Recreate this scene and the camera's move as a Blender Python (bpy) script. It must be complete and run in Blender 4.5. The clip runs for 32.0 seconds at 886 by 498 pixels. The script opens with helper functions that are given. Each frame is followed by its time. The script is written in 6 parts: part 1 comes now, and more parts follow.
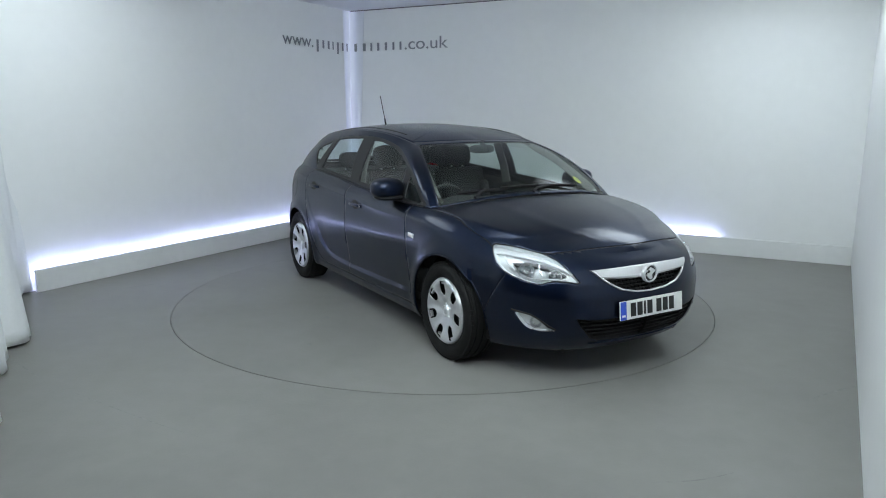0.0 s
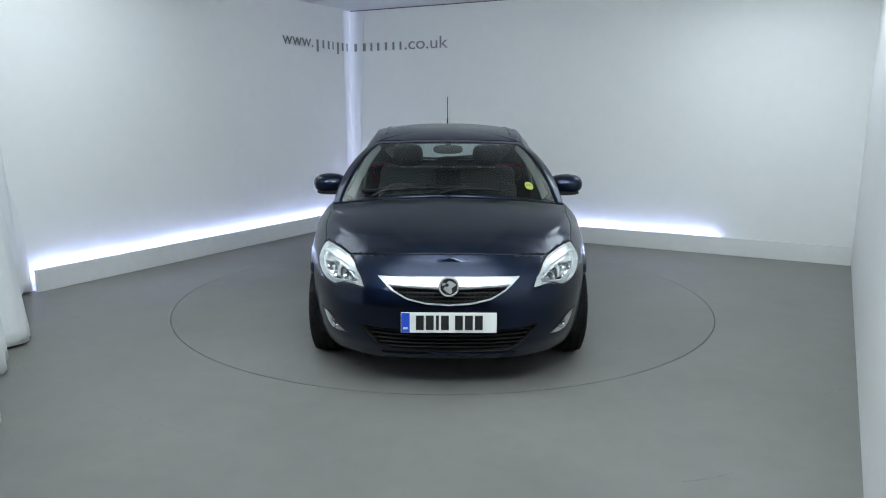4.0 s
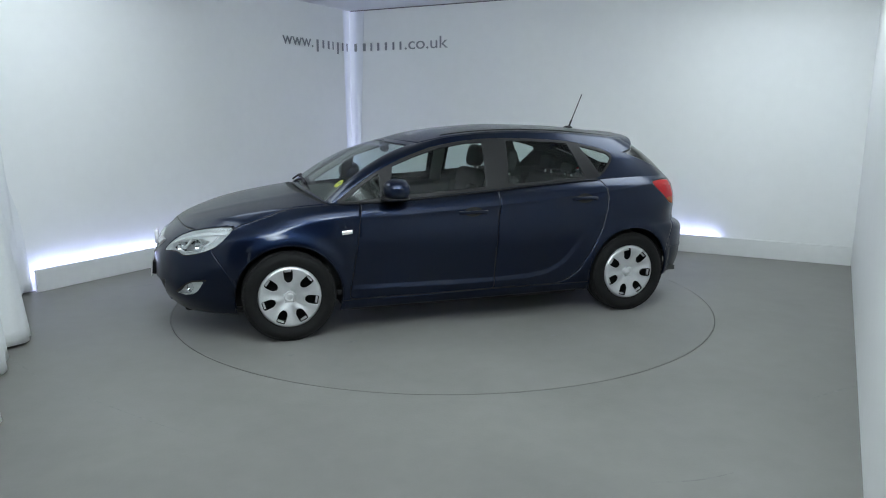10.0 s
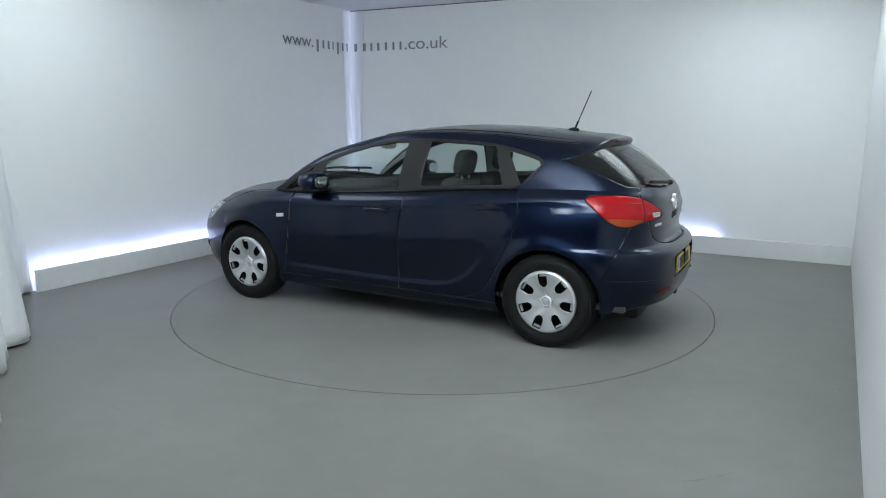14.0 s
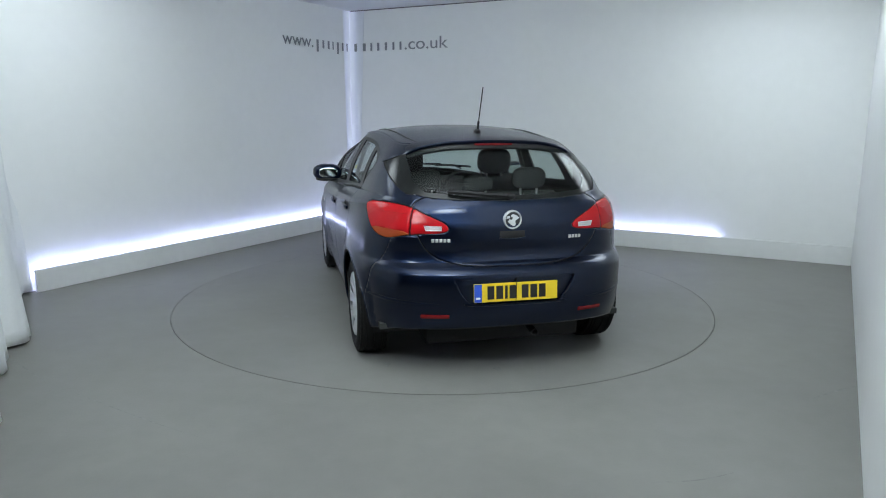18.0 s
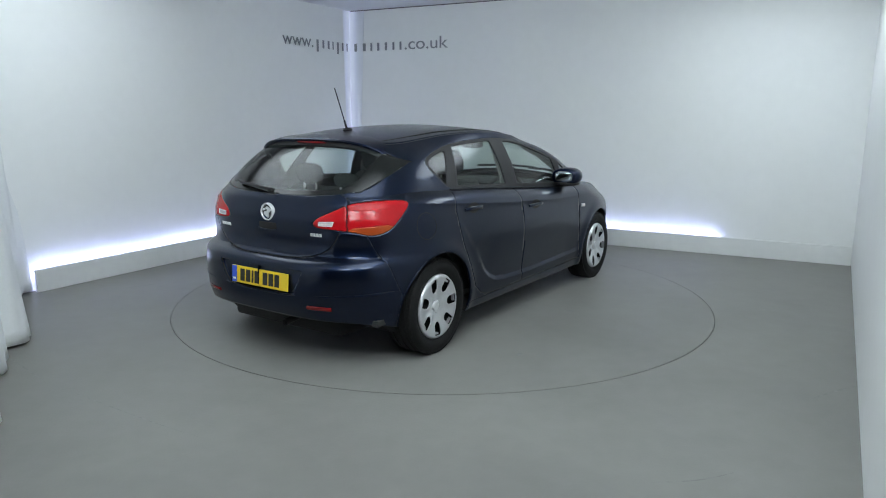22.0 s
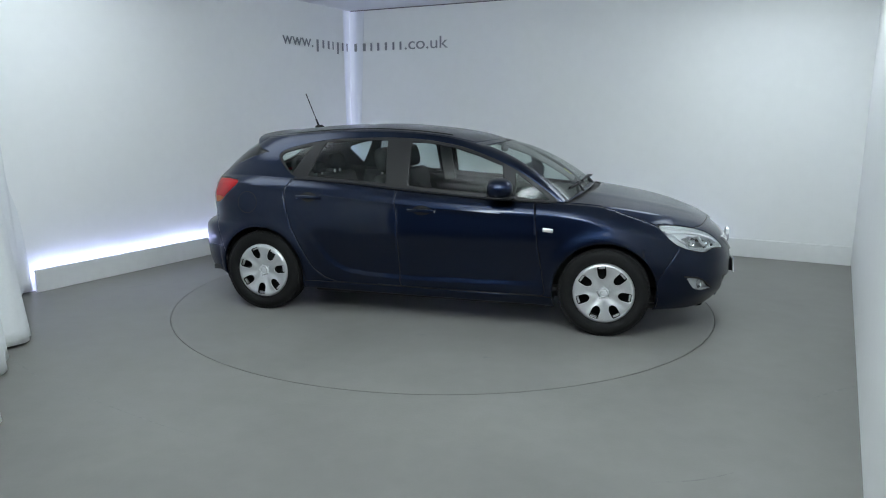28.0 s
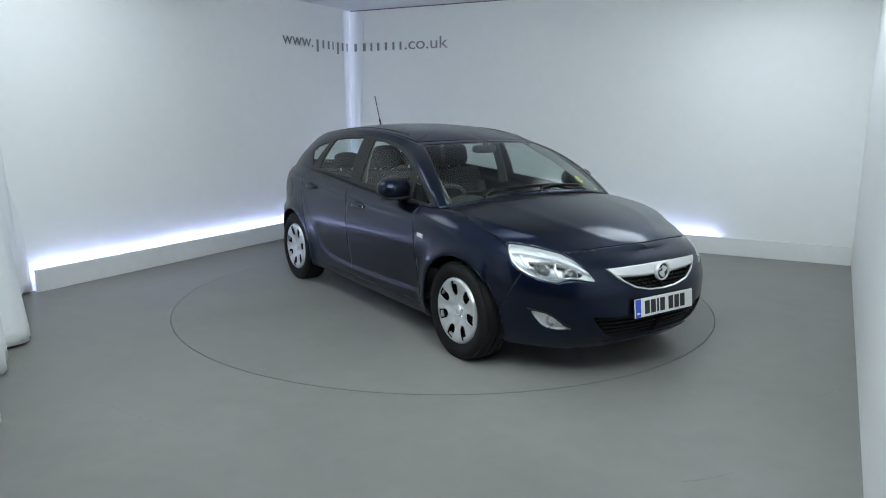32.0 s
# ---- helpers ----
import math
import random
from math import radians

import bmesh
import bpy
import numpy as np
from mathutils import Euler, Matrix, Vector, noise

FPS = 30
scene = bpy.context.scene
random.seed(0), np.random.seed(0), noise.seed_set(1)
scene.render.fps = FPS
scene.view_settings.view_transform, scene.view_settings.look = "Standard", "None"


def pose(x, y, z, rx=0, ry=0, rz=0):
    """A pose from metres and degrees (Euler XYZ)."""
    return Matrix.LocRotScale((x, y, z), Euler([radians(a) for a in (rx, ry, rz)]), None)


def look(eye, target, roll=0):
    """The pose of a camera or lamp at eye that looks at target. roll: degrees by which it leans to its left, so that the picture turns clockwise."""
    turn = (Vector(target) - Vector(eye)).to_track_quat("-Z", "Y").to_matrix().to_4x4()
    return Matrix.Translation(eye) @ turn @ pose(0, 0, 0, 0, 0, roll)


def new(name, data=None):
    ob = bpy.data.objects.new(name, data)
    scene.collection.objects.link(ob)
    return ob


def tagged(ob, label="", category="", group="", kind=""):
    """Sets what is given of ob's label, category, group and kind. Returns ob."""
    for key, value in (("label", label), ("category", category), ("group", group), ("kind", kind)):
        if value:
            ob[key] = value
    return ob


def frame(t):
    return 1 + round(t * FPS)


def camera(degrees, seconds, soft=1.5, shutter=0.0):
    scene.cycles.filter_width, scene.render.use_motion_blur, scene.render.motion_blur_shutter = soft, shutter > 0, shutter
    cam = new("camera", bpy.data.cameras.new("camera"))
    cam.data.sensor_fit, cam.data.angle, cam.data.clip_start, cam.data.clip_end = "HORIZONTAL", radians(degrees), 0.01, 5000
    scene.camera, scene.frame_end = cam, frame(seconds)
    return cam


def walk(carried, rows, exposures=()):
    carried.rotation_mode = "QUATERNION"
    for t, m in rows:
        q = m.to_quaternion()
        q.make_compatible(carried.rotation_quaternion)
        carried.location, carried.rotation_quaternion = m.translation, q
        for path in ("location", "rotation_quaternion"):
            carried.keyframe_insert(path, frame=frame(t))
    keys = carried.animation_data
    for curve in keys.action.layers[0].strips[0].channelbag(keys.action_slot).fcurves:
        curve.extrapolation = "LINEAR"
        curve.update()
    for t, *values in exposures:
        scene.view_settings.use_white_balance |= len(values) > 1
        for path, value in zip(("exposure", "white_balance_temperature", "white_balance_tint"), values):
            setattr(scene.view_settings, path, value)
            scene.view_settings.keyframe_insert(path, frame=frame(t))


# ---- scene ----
# The camera stands still on a tripod beside a turntable.
EYE = (0.0, -5.959, 1.562)
cam = camera(65.0, 32.0, soft=1.05)
CAM_POSE = Matrix.Translation(EYE) @ Euler((radians(90 - 10.967), 0, radians(-0.005))).to_matrix().to_4x4() @ pose(0, 0, 0, 0, 0, 0.186)
walk(cam, [(0, CAM_POSE), (32, CAM_POSE)], exposures=[(0, 0.0, 6500, 10), (32, 0.0, 6500, 10)])

# ---- light: a closed white studio, lit by LED strips behind the plinths and by added, unseen softboxes and ceiling lights ----
world = bpy.data.worlds.new("studio")
world.use_nodes = True
world.node_tree.nodes["Background"].inputs[0].default_value = (0.6, 0.65, 0.75, 1)
world.node_tree.nodes["Background"].inputs[1].default_value = 0.05
scene.world = world
LED_POWER = 25.0
BOX_POWER = 20.5
FRONT_POWER = 2.9
LEFT_POWER = 3.0
RIGHT_POWER = 4.9


# ---- materials ----
def material(name, colour, rough=0.5, metal=0.0, coat=0.0, spec=0.5, grain=0.0, grain_size=40.0, stain=0.0, stain_size=2.0, bump=0.0, bump_size=200.0, emit=0.0, emit_colour=None):
    m = bpy.data.materials.new(name)
    m.use_nodes = True
    nt = m.node_tree
    b = nt.nodes["Principled BSDF"]
    b.inputs["Base Color"].default_value = (*colour, 1)
    b.inputs["Roughness"].default_value = rough
    b.inputs["Metallic"].default_value = metal
    b.inputs["Coat Weight"].default_value = coat
    b.inputs["Coat Roughness"].default_value = 0.03
    b.inputs["Specular IOR Level"].default_value = spec
    if emit:
        b.inputs["Emission Color"].default_value = (*(emit_colour or colour), 1)
        b.inputs["Emission Strength"].default_value = emit
    tc = nt.nodes.new("ShaderNodeTexCoord")
    if grain or stain:
        last = None
        for amount, size, detail in ((grain, grain_size, 6), (stain, stain_size, 5)):
            if not amount:
                continue
            n = nt.nodes.new("ShaderNodeTexNoise")
            n.inputs["Scale"].default_value, n.inputs["Detail"].default_value = size, detail
            nt.links.new(tc.outputs["Object"], n.inputs["Vector"])
            r = nt.nodes.new("ShaderNodeMapRange")
            r.inputs[1].default_value, r.inputs[2].default_value = 0.25, 0.75
            r.inputs[3].default_value, r.inputs[4].default_value = 1 - amount, 1 + amount
            nt.links.new(n.outputs["Fac"], r.inputs[0])
            mix = nt.nodes.new("ShaderNodeVectorMath")
            mix.operation = "MULTIPLY"
            if last is None:
                mix.inputs[0].default_value = colour
            else:
                nt.links.new(last, mix.inputs[0])
            nt.links.new(r.outputs[0], mix.inputs[1])
            last = mix.outputs[0]
        nt.links.new(last, b.inputs["Base Color"])
    if bump:
        n = nt.nodes.new("ShaderNodeTexNoise")
        n.inputs["Scale"].default_value, n.inputs["Detail"].default_value = bump_size, 4
        nt.links.new(tc.outputs["Object"], n.inputs["Vector"])
        bn = nt.nodes.new("ShaderNodeBump")
        bn.inputs["Strength"].default_value, bn.inputs["Distance"].default_value = bump, 0.01
        nt.links.new(n.outputs["Fac"], bn.inputs["Height"])
        nt.links.new(bn.outputs[0], b.inputs["Normal"])
    return m


def glass_material(name, tint, base_gloss=0.04, rough=0.0):
    m = bpy.data.materials.new(name)
    m.use_nodes = True
    nt = m.node_tree
    nt.nodes.remove(nt.nodes["Principled BSDF"])
    clear = nt.nodes.new("ShaderNodeBsdfTransparent")
    clear.inputs[0].default_value = (*tint, 1)
    shine = nt.nodes.new("ShaderNodeBsdfGlossy")
    shine.inputs["Roughness"].default_value = rough
    lw = nt.nodes.new("ShaderNodeLayerWeight")
    lw.inputs[0].default_value = 0.5
    pw = nt.nodes.new("ShaderNodeMath")
    pw.operation = "POWER"
    pw.inputs[1].default_value = 4.0
    nt.links.new(lw.outputs["Facing"], pw.inputs[0])
    fres = nt.nodes.new("ShaderNodeMath")
    fres.operation = "MULTIPLY_ADD"
    fres.inputs[1].default_value, fres.inputs[2].default_value = 0.65, base_gloss
    nt.links.new(pw.outputs[0], fres.inputs[0])
    mix = nt.nodes.new("ShaderNodeMixShader")
    nt.links.new(fres.outputs[0], mix.inputs[0])
    nt.links.new(clear.outputs[0], mix.inputs[1])
    nt.links.new(shine.outputs[0], mix.inputs[2])
    nt.links.new(mix.outputs[0], nt.nodes["Material Output"].inputs[0])
    return m


WALL = material("white_wall_paint", (0.84, 0.85, 0.84), rough=0.55, grain=0.012, grain_size=9, stain=0.02, stain_size=0.7, bump=0.05, bump_size=120)
# lack of light behind the set is put into this dark grey
DARK_WALL = material("grey_darkened_wall", (0.20, 0.202, 0.205), rough=0.8, stain=0.1, stain_size=1.0)
CEILING = material("white_ceiling_paint", (0.80, 0.81, 0.81), rough=0.8, stain=0.02, stain_size=1.0, bump=0.05, bump_size=90)
PLINTH = material("white_plinth_paint", (0.78, 0.79, 0.78), rough=0.45, grain=0.02, grain_size=12, stain=0.03, stain_size=1.5)
CLOTH = material("white_cloth", (0.80, 0.82, 0.82), rough=0.9, grain=0.02, grain_size=60, bump=0.15, bump_size=400)
LED = material("blue_white_led", (0.8, 0.85, 1.0), emit=LED_POWER, emit_colour=(0.50, 0.56, 1.0))
# wall colour with emission added, for the glow on the walls at the corner
GLOW = material("corner_glow", (0.80, 0.82, 0.85), rough=0.5, emit=0.20, emit_colour=(0.60, 0.66, 1.0))
INK = material("grey_lettering", (0.24, 0.255, 0.275), rough=0.5)
BLACK_GAP = material("black_gap", (0.012, 0.012, 0.012), rough=0.8)


def floor_material():
    m = material("grey_floor_paint", (0.216, 0.213, 0.201), rough=0.5, spec=0.10, grain=0.035, grain_size=7, stain=0.11, stain_size=0.8, bump=0.06, bump_size=60)
    nt = m.node_tree
    b = nt.nodes["Principled BSDF"]
    n = nt.nodes.new("ShaderNodeTexNoise")
    n.inputs["Scale"].default_value, n.inputs["Detail"].default_value = 3.0, 8
    r = nt.nodes.new("ShaderNodeMapRange")
    r.inputs[3].default_value, r.inputs[4].default_value = 0.32, 0.50
    nt.links.new(n.outputs["Fac"], r.inputs[0])
    nt.links.new(r.outputs[0], b.inputs["Roughness"])
    return m


FLOOR = floor_material()


# ---- building helpers ----
def mesh_of(bm, name, material_, sharp=32.0):
    me = bpy.data.meshes.new(name)
    bmesh.ops.recalc_face_normals(bm, faces=bm.faces[:])
    for f in bm.faces:
        f.smooth = True
    bm.to_mesh(me)
    bm.free()
    me.materials.append(material_)
    if sharp:
        me.set_sharp_from_angle(angle=radians(sharp))
    return me


def thing(name, bm, material_, label="", category="", group="", kind="", sharp=32.0):
    return tagged(new(name, mesh_of(bm, name, material_, sharp)), label, category, group, kind)


def part(name, bm, material_, parent, label="", m=None, sharp=32.0):
    ob = new(name, mesh_of(bm, name, material_, sharp))
    ob.parent = parent
    if m is not None:
        ob.matrix_basis = m
    return tagged(ob, label)


def holder(name, label, category, group="", m=None):
    ob = new(name)
    ob.empty_display_size = 0.2
    if m is not None:
        ob.matrix_basis = m
    return tagged(ob, label, category, group)


def box(bm, x0, x1, y0, y1, z0, z1, m=None, bevel=0.0, segments=2):
    r = bmesh.ops.create_cube(bm, size=1.0)
    vs = r["verts"]
    for v in vs:
        v.co = Vector((x0 + (v.co.x + 0.5) * (x1 - x0), y0 + (v.co.y + 0.5) * (y1 - y0), z0 + (v.co.z + 0.5) * (z1 - z0)))
    if bevel:
        es = list({e for v in vs for e in v.link_edges})
        r = bmesh.ops.bevel(bm, geom=es, offset=bevel, segments=segments, profile=0.5, affect="EDGES")
        vs = list({v for f in r["faces"] for v in f.verts} | {v for v in vs if v.is_valid})
    if m is not None:
        bmesh.ops.transform(bm, matrix=m, verts=vs)
    return vs


def prism(bm, outline, z0, z1, m=None):
    """A straight prism on an outline of (x, y)."""
    lo = [bm.verts.new((x, y, z0)) for x, y in outline]
    hi = [bm.verts.new((x, y, z1)) for x, y in outline]
    n = len(outline)
    bm.faces.new(lo[::-1])
    bm.faces.new(hi)
    for i in range(n):
        bm.faces.new((lo[i], lo[(i + 1) % n], hi[(i + 1) % n], hi[i]))
    if m is not None:
        bmesh.ops.transform(bm, matrix=m, verts=lo + hi)


def wall_frame(a, b):
    """A pose whose x runs from a to b along the floor and whose y points to the left of that way."""
    return Matrix.Translation((a[0], a[1], 0)) @ Euler((0, 0, math.atan2(b[1] - a[1], b[0] - a[0]))).to_matrix().to_4x4()


# ---- the room ----
CEIL = 2.972
CORNER = Vector((-1.286, 4.086))            # where the two plinths meet
LEFT_END = Vector((-3.583, 0.014))
RIGHT_END = Vector((4.318, 1.232))
NEAR_RIGHT = Vector((0.95, -4.74))
DL = (CORNER - LEFT_END).normalized()
DR = (RIGHT_END - CORNER).normalized()
NL = Vector((-DL.y, DL.x))                   # out of the room
NR = Vector((-DR.y, DR.x))
BACK = 0.09                                  # the walls stand behind the plinths


def wall(name, a, b, thick=0.12, z1=CEIL, side=1, material_=None):
    bm = bmesh.new()
    ln = (Vector(b) - Vector(a)).length
    box(bm, 0, ln, 0 if side > 0 else -thick, thick if side > 0 else 0, 0, z1, wall_frame(a, b))
    return thing(name, bm, material_ or WALL, "unseen wall behind the studio set, coloured dark as if unlit" if material_ else "plain white painted studio wall", "wall", kind="structure")


WALL_CORNER = CORNER + NL * BACK + NR * BACK
wall("wall_left", LEFT_END - DL * 0.9 + NL * BACK, WALL_CORNER, side=1)
wall("wall_back", WALL_CORNER + NL * 0.12, RIGHT_END + NR * BACK + DR * 0.35, side=1)
wall("wall_right", RIGHT_END + (RIGHT_END - NEAR_RIGHT).normalized() * 0.14, NEAR_RIGHT, side=1)
# added unseen walls that close the studio behind the camera and the curtain, coloured as if unlit
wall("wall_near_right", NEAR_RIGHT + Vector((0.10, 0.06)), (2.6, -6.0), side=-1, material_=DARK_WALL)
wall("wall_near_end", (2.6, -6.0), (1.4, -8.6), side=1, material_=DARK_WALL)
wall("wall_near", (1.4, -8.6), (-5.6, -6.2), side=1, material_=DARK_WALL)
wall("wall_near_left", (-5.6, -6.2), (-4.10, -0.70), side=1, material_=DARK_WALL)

bm = bmesh.new()
prism(bm, [(6, -9.5), (6, 6), (-7, 6), (-7, -9.5)], CEIL, CEIL + 0.15)
thing("ceiling", bm, CEILING, "white painted studio ceiling", "ceiling", kind="structure")

TABLE_R = 2.243
bm = bmesh.new()
n = 160
ring = [bm.verts.new(((TABLE_R + 0.005) * math.cos(2 * math.pi * i / n), (TABLE_R + 0.005) * math.sin(2 * math.pi * i / n), 0)) for i in range(n)]
rim = [bm.verts.new((9.5 * math.cos(2 * math.pi * i / n), 9.5 * math.sin(2 * math.pi * i / n), 0)) for i in range(n)]
low = [bm.verts.new((v.co.x, v.co.y, -0.04)) for v in ring]
for i in range(n):
    j = (i + 1) % n
    bm.faces.new((ring[i], ring[j], rim[j], rim[i]))
    bm.faces.new((low[i], low[j], ring[j], ring[i]))
thing("floor", bm, FLOOR, "grey painted concrete floor, faintly scuffed", "floor", kind="structure", sharp=20)
bm = bmesh.new()
bmesh.ops.create_circle(bm, cap_ends=True, segments=96, radius=TABLE_R + 0.3, matrix=Matrix.Translation((0, 0, -0.04)))
thing("floor_pit", bm, BLACK_GAP, "dark pit below the turntable", "floor", kind="structure")

# the turntable, flush with the floor
turntable = holder("turntable", "round grey painted turntable flush with the floor", "turntable")
bm = bmesh.new()
top = [bm.verts.new((TABLE_R * math.cos(2 * math.pi * i / n), TABLE_R * math.sin(2 * math.pi * i / n), 0)) for i in range(n)]
bot = [bm.verts.new((v.co.x, v.co.y, -0.03)) for v in top]
c0 = bm.verts.new((0, 0, 0))
for i in range(n):
    j = (i + 1) % n
    bm.faces.new((c0, top[i], top[j]))
    bm.faces.new((top[i], bot[i], bot[j], top[j]))
part("platform", bm, FLOOR, turntable, sharp=20)
bm = bmesh.new()
for i in range(n):
    j = (i + 1) % n
    q4 = []
    for rr, k_ in ((TABLE_R - 0.004, i), (TABLE_R, i), (TABLE_R, j), (TABLE_R - 0.004, j)):
        q4.append(bm.verts.new((rr * math.cos(2 * math.pi * k_ / n), rr * math.sin(2 * math.pi * k_ / n), 0.0015)))
    bm.faces.new(q4)
bmesh.ops.remove_doubles(bm, verts=bm.verts[:], dist=0.0005)
part("edge_ring", bm, material("worn_steel_edge", (0.175, 0.165, 0.152), rough=0.5, metal=0.05, grain=0.3, grain_size=6), turntable, "worn dark rim of the turntable")
STAIN = material("oily_stain", (0.13, 0.13, 0.125), rough=0.35, grain=0.3, grain_size=40)
rng = random.Random(11)
for sx, sy, sr in ((1.0, 1.05, 0.03), (1.75, -0.55, 0.035), (-1.55, 0.35, 0.05), (-1.7, -0.30, 0.045), (-1.62, 0.75, 0.03), (0.15, -1.15, 0.025), (-0.4, 1.35, 0.02), (1.45, 1.2, 0.022), (0.7, -1.5, 0.018), (-1.0, -1.3, 0.02), (-1.85, 0.1, 0.03)):
    bm = bmesh.new()
    pts = []
    for k_ in range(14):
        an = 2 * math.pi * k_ / 14
        rr = sr * (0.55 + 0.6 * rng.random())
        pts.append(bm.verts.new((sx + rr * 1.7 * math.cos(an), sy + rr * math.sin(an), 0.0012)))
    bm.faces.new(pts)
    part("stain", bm, STAIN, turntable, "small dark oily stain")


def plinth(name, a, b, out, led_to=None):
    """A low white box along a wall, with an LED strip behind its top edge."""
    d = (b - a).normalized()
    ob = holder(name, "low white plinth along the wall with an LED strip behind it", "plinth", "plinths", wall_frame(a, b))
    ln = (b - a).length
    bm = bmesh.new()
    box(bm, 0, ln, 0, 0.03, 0, 0.2, bevel=0.002, segments=1)
    part("front_board", bm, PLINTH, ob)
    bm = bmesh.new()
    box(bm, 0.02, (led_to or ln) - 0.02, 0.034, 0.05, 0.168, 0.183)
    part("led_strip", bm, LED, ob, "blue-white glowing LED strip")
    return ob


plinth("plinth", LEFT_END, CORNER, NL)
plinth("plinth", CORNER + DR * 0.031, RIGHT_END - DR * 0.004, NR, led_to=(Vector((3.10, 1.85)) - CORNER).length)

# slim emitting strips stand in for the glow on both walls of the corner, brightest at the corner itself
def fade_from_corner():
    nt = GLOW.node_tree
    tc = nt.nodes.new("ShaderNodeTexCoord")
    flat = nt.nodes.new("ShaderNodeVectorMath")
    flat.operation = "MULTIPLY"
    flat.inputs[1].default_value = (1, 1, 0)
    far = nt.nodes.new("ShaderNodeVectorMath")
    far.operation = "DISTANCE"
    far.inputs[1].default_value = (WALL_CORNER.x, WALL_CORNER.y, 0)
    r = nt.nodes.new("ShaderNodeMapRange")
    r.interpolation_type = "SMOOTHSTEP"
    r.inputs[1].default_value, r.inputs[2].default_value = 0.0, 0.20
    r.inputs[3].default_value, r.inputs[4].default_value = 0.26, 0.015
    nt.links.new(tc.outputs["Object"], flat.inputs[0])
    nt.links.new(flat.outputs[0], far.inputs[0])
    nt.links.new(far.outputs["Value"], r.inputs[0])
    nt.links.new(r.outputs[0], nt.nodes["Principled BSDF"].inputs["Emission Strength"])


fade_from_corner()
corner_glow = holder("corner_glow", "tall pale blue glow on the walls at the corner, made as thin emitting strips", "light")
for d_, out_, lo_w, hi_w in ((-DL, NL, 0.09, 0.15), (DR, NR, 0.11, 0.25)):
    bm = bmesh.new()
    quad = []
    for dep in (0.004, 0.0):
        for s_, z_ in ((0.004, 0.02), (lo_w, 0.02), (hi_w, CEIL - 0.004), (0.004, CEIL - 0.004)):
            p_ = WALL_CORNER + d_ * s_ - out_ * dep
            quad.append(bm.verts.new((p_.x, p_.y, z_)))
    bm.faces.new(quad[:4])
    for k_ in range(4):
        bm.faces.new((quad[k_], quad[(k_ + 1) % 4], quad[4 + (k_ + 1) % 4], quad[4 + k_]))
    part("diffuser", bm, GLOW, corner_glow)


# a dark strip drawn as the shadow gap between the back wall and the ceiling
bm = bmesh.new()
box(bm, 0.02, 4.0, -0.006, 0.0, CEIL - 0.012, CEIL - 0.001, wall_frame(WALL_CORNER, WALL_CORNER + DR))
thing("ceiling_trim", bm, material("shadow_strip_grey", (0.16, 0.14, 0.16), rough=0.7), "thin dark grey strip drawn as the shadow gap under the ceiling", "trim", kind="structure")

# faint scuffs on the floor
SCUFF = material("floor_scuff", (0.165, 0.163, 0.154), rough=0.45, grain=0.25, grain_size=25)
floor_ob = bpy.data.objects["floor"]
for k_, (x0, y0, x1, y1, w_) in enumerate(((2.05, -2.30, 2.62, -2.05, 0.012), (-3.0, -1.55, -2.35, -2.05, 0.008), (-2.2, -2.2, -1.2, -2.75, 0.005), (0.9, -3.2, 1.3, -3.1, 0.006), (2.55, -0.4, 2.9, -0.55, 0.01), (-2.9, 0.2, -2.6, 0.35, 0.012))):
    bm = bmesh.new()
    for g_ in range(9):
        t_ = g_ / 8
        cx_, cy_ = x0 + (x1 - x0) * t_, y0 + (y1 - y0) * t_ + 0.03 * math.sin(t_ * 3.0 + k_)
        hw = w_ * (0.3 + math.sin(math.pi * t_)) * 0.6
        nx_, ny_ = -(y1 - y0), x1 - x0
        nl_ = math.hypot(nx_, ny_)
        bm.verts.new((cx_ + nx_ / nl_ * hw, cy_ + ny_ / nl_ * hw, 0.0012))
        bm.verts.new((cx_ - nx_ / nl_ * hw, cy_ - ny_ / nl_ * hw, 0.0012))
    bm.verts.ensure_lookup_table()
    for g_ in range(8):
        bm.faces.new((bm.verts[2 * g_], bm.verts[2 * g_ + 1], bm.verts[2 * g_ + 3], bm.verts[2 * g_ + 2]))
    part("scuff", bm, SCUFF, floor_ob, "faint dark scuff mark")


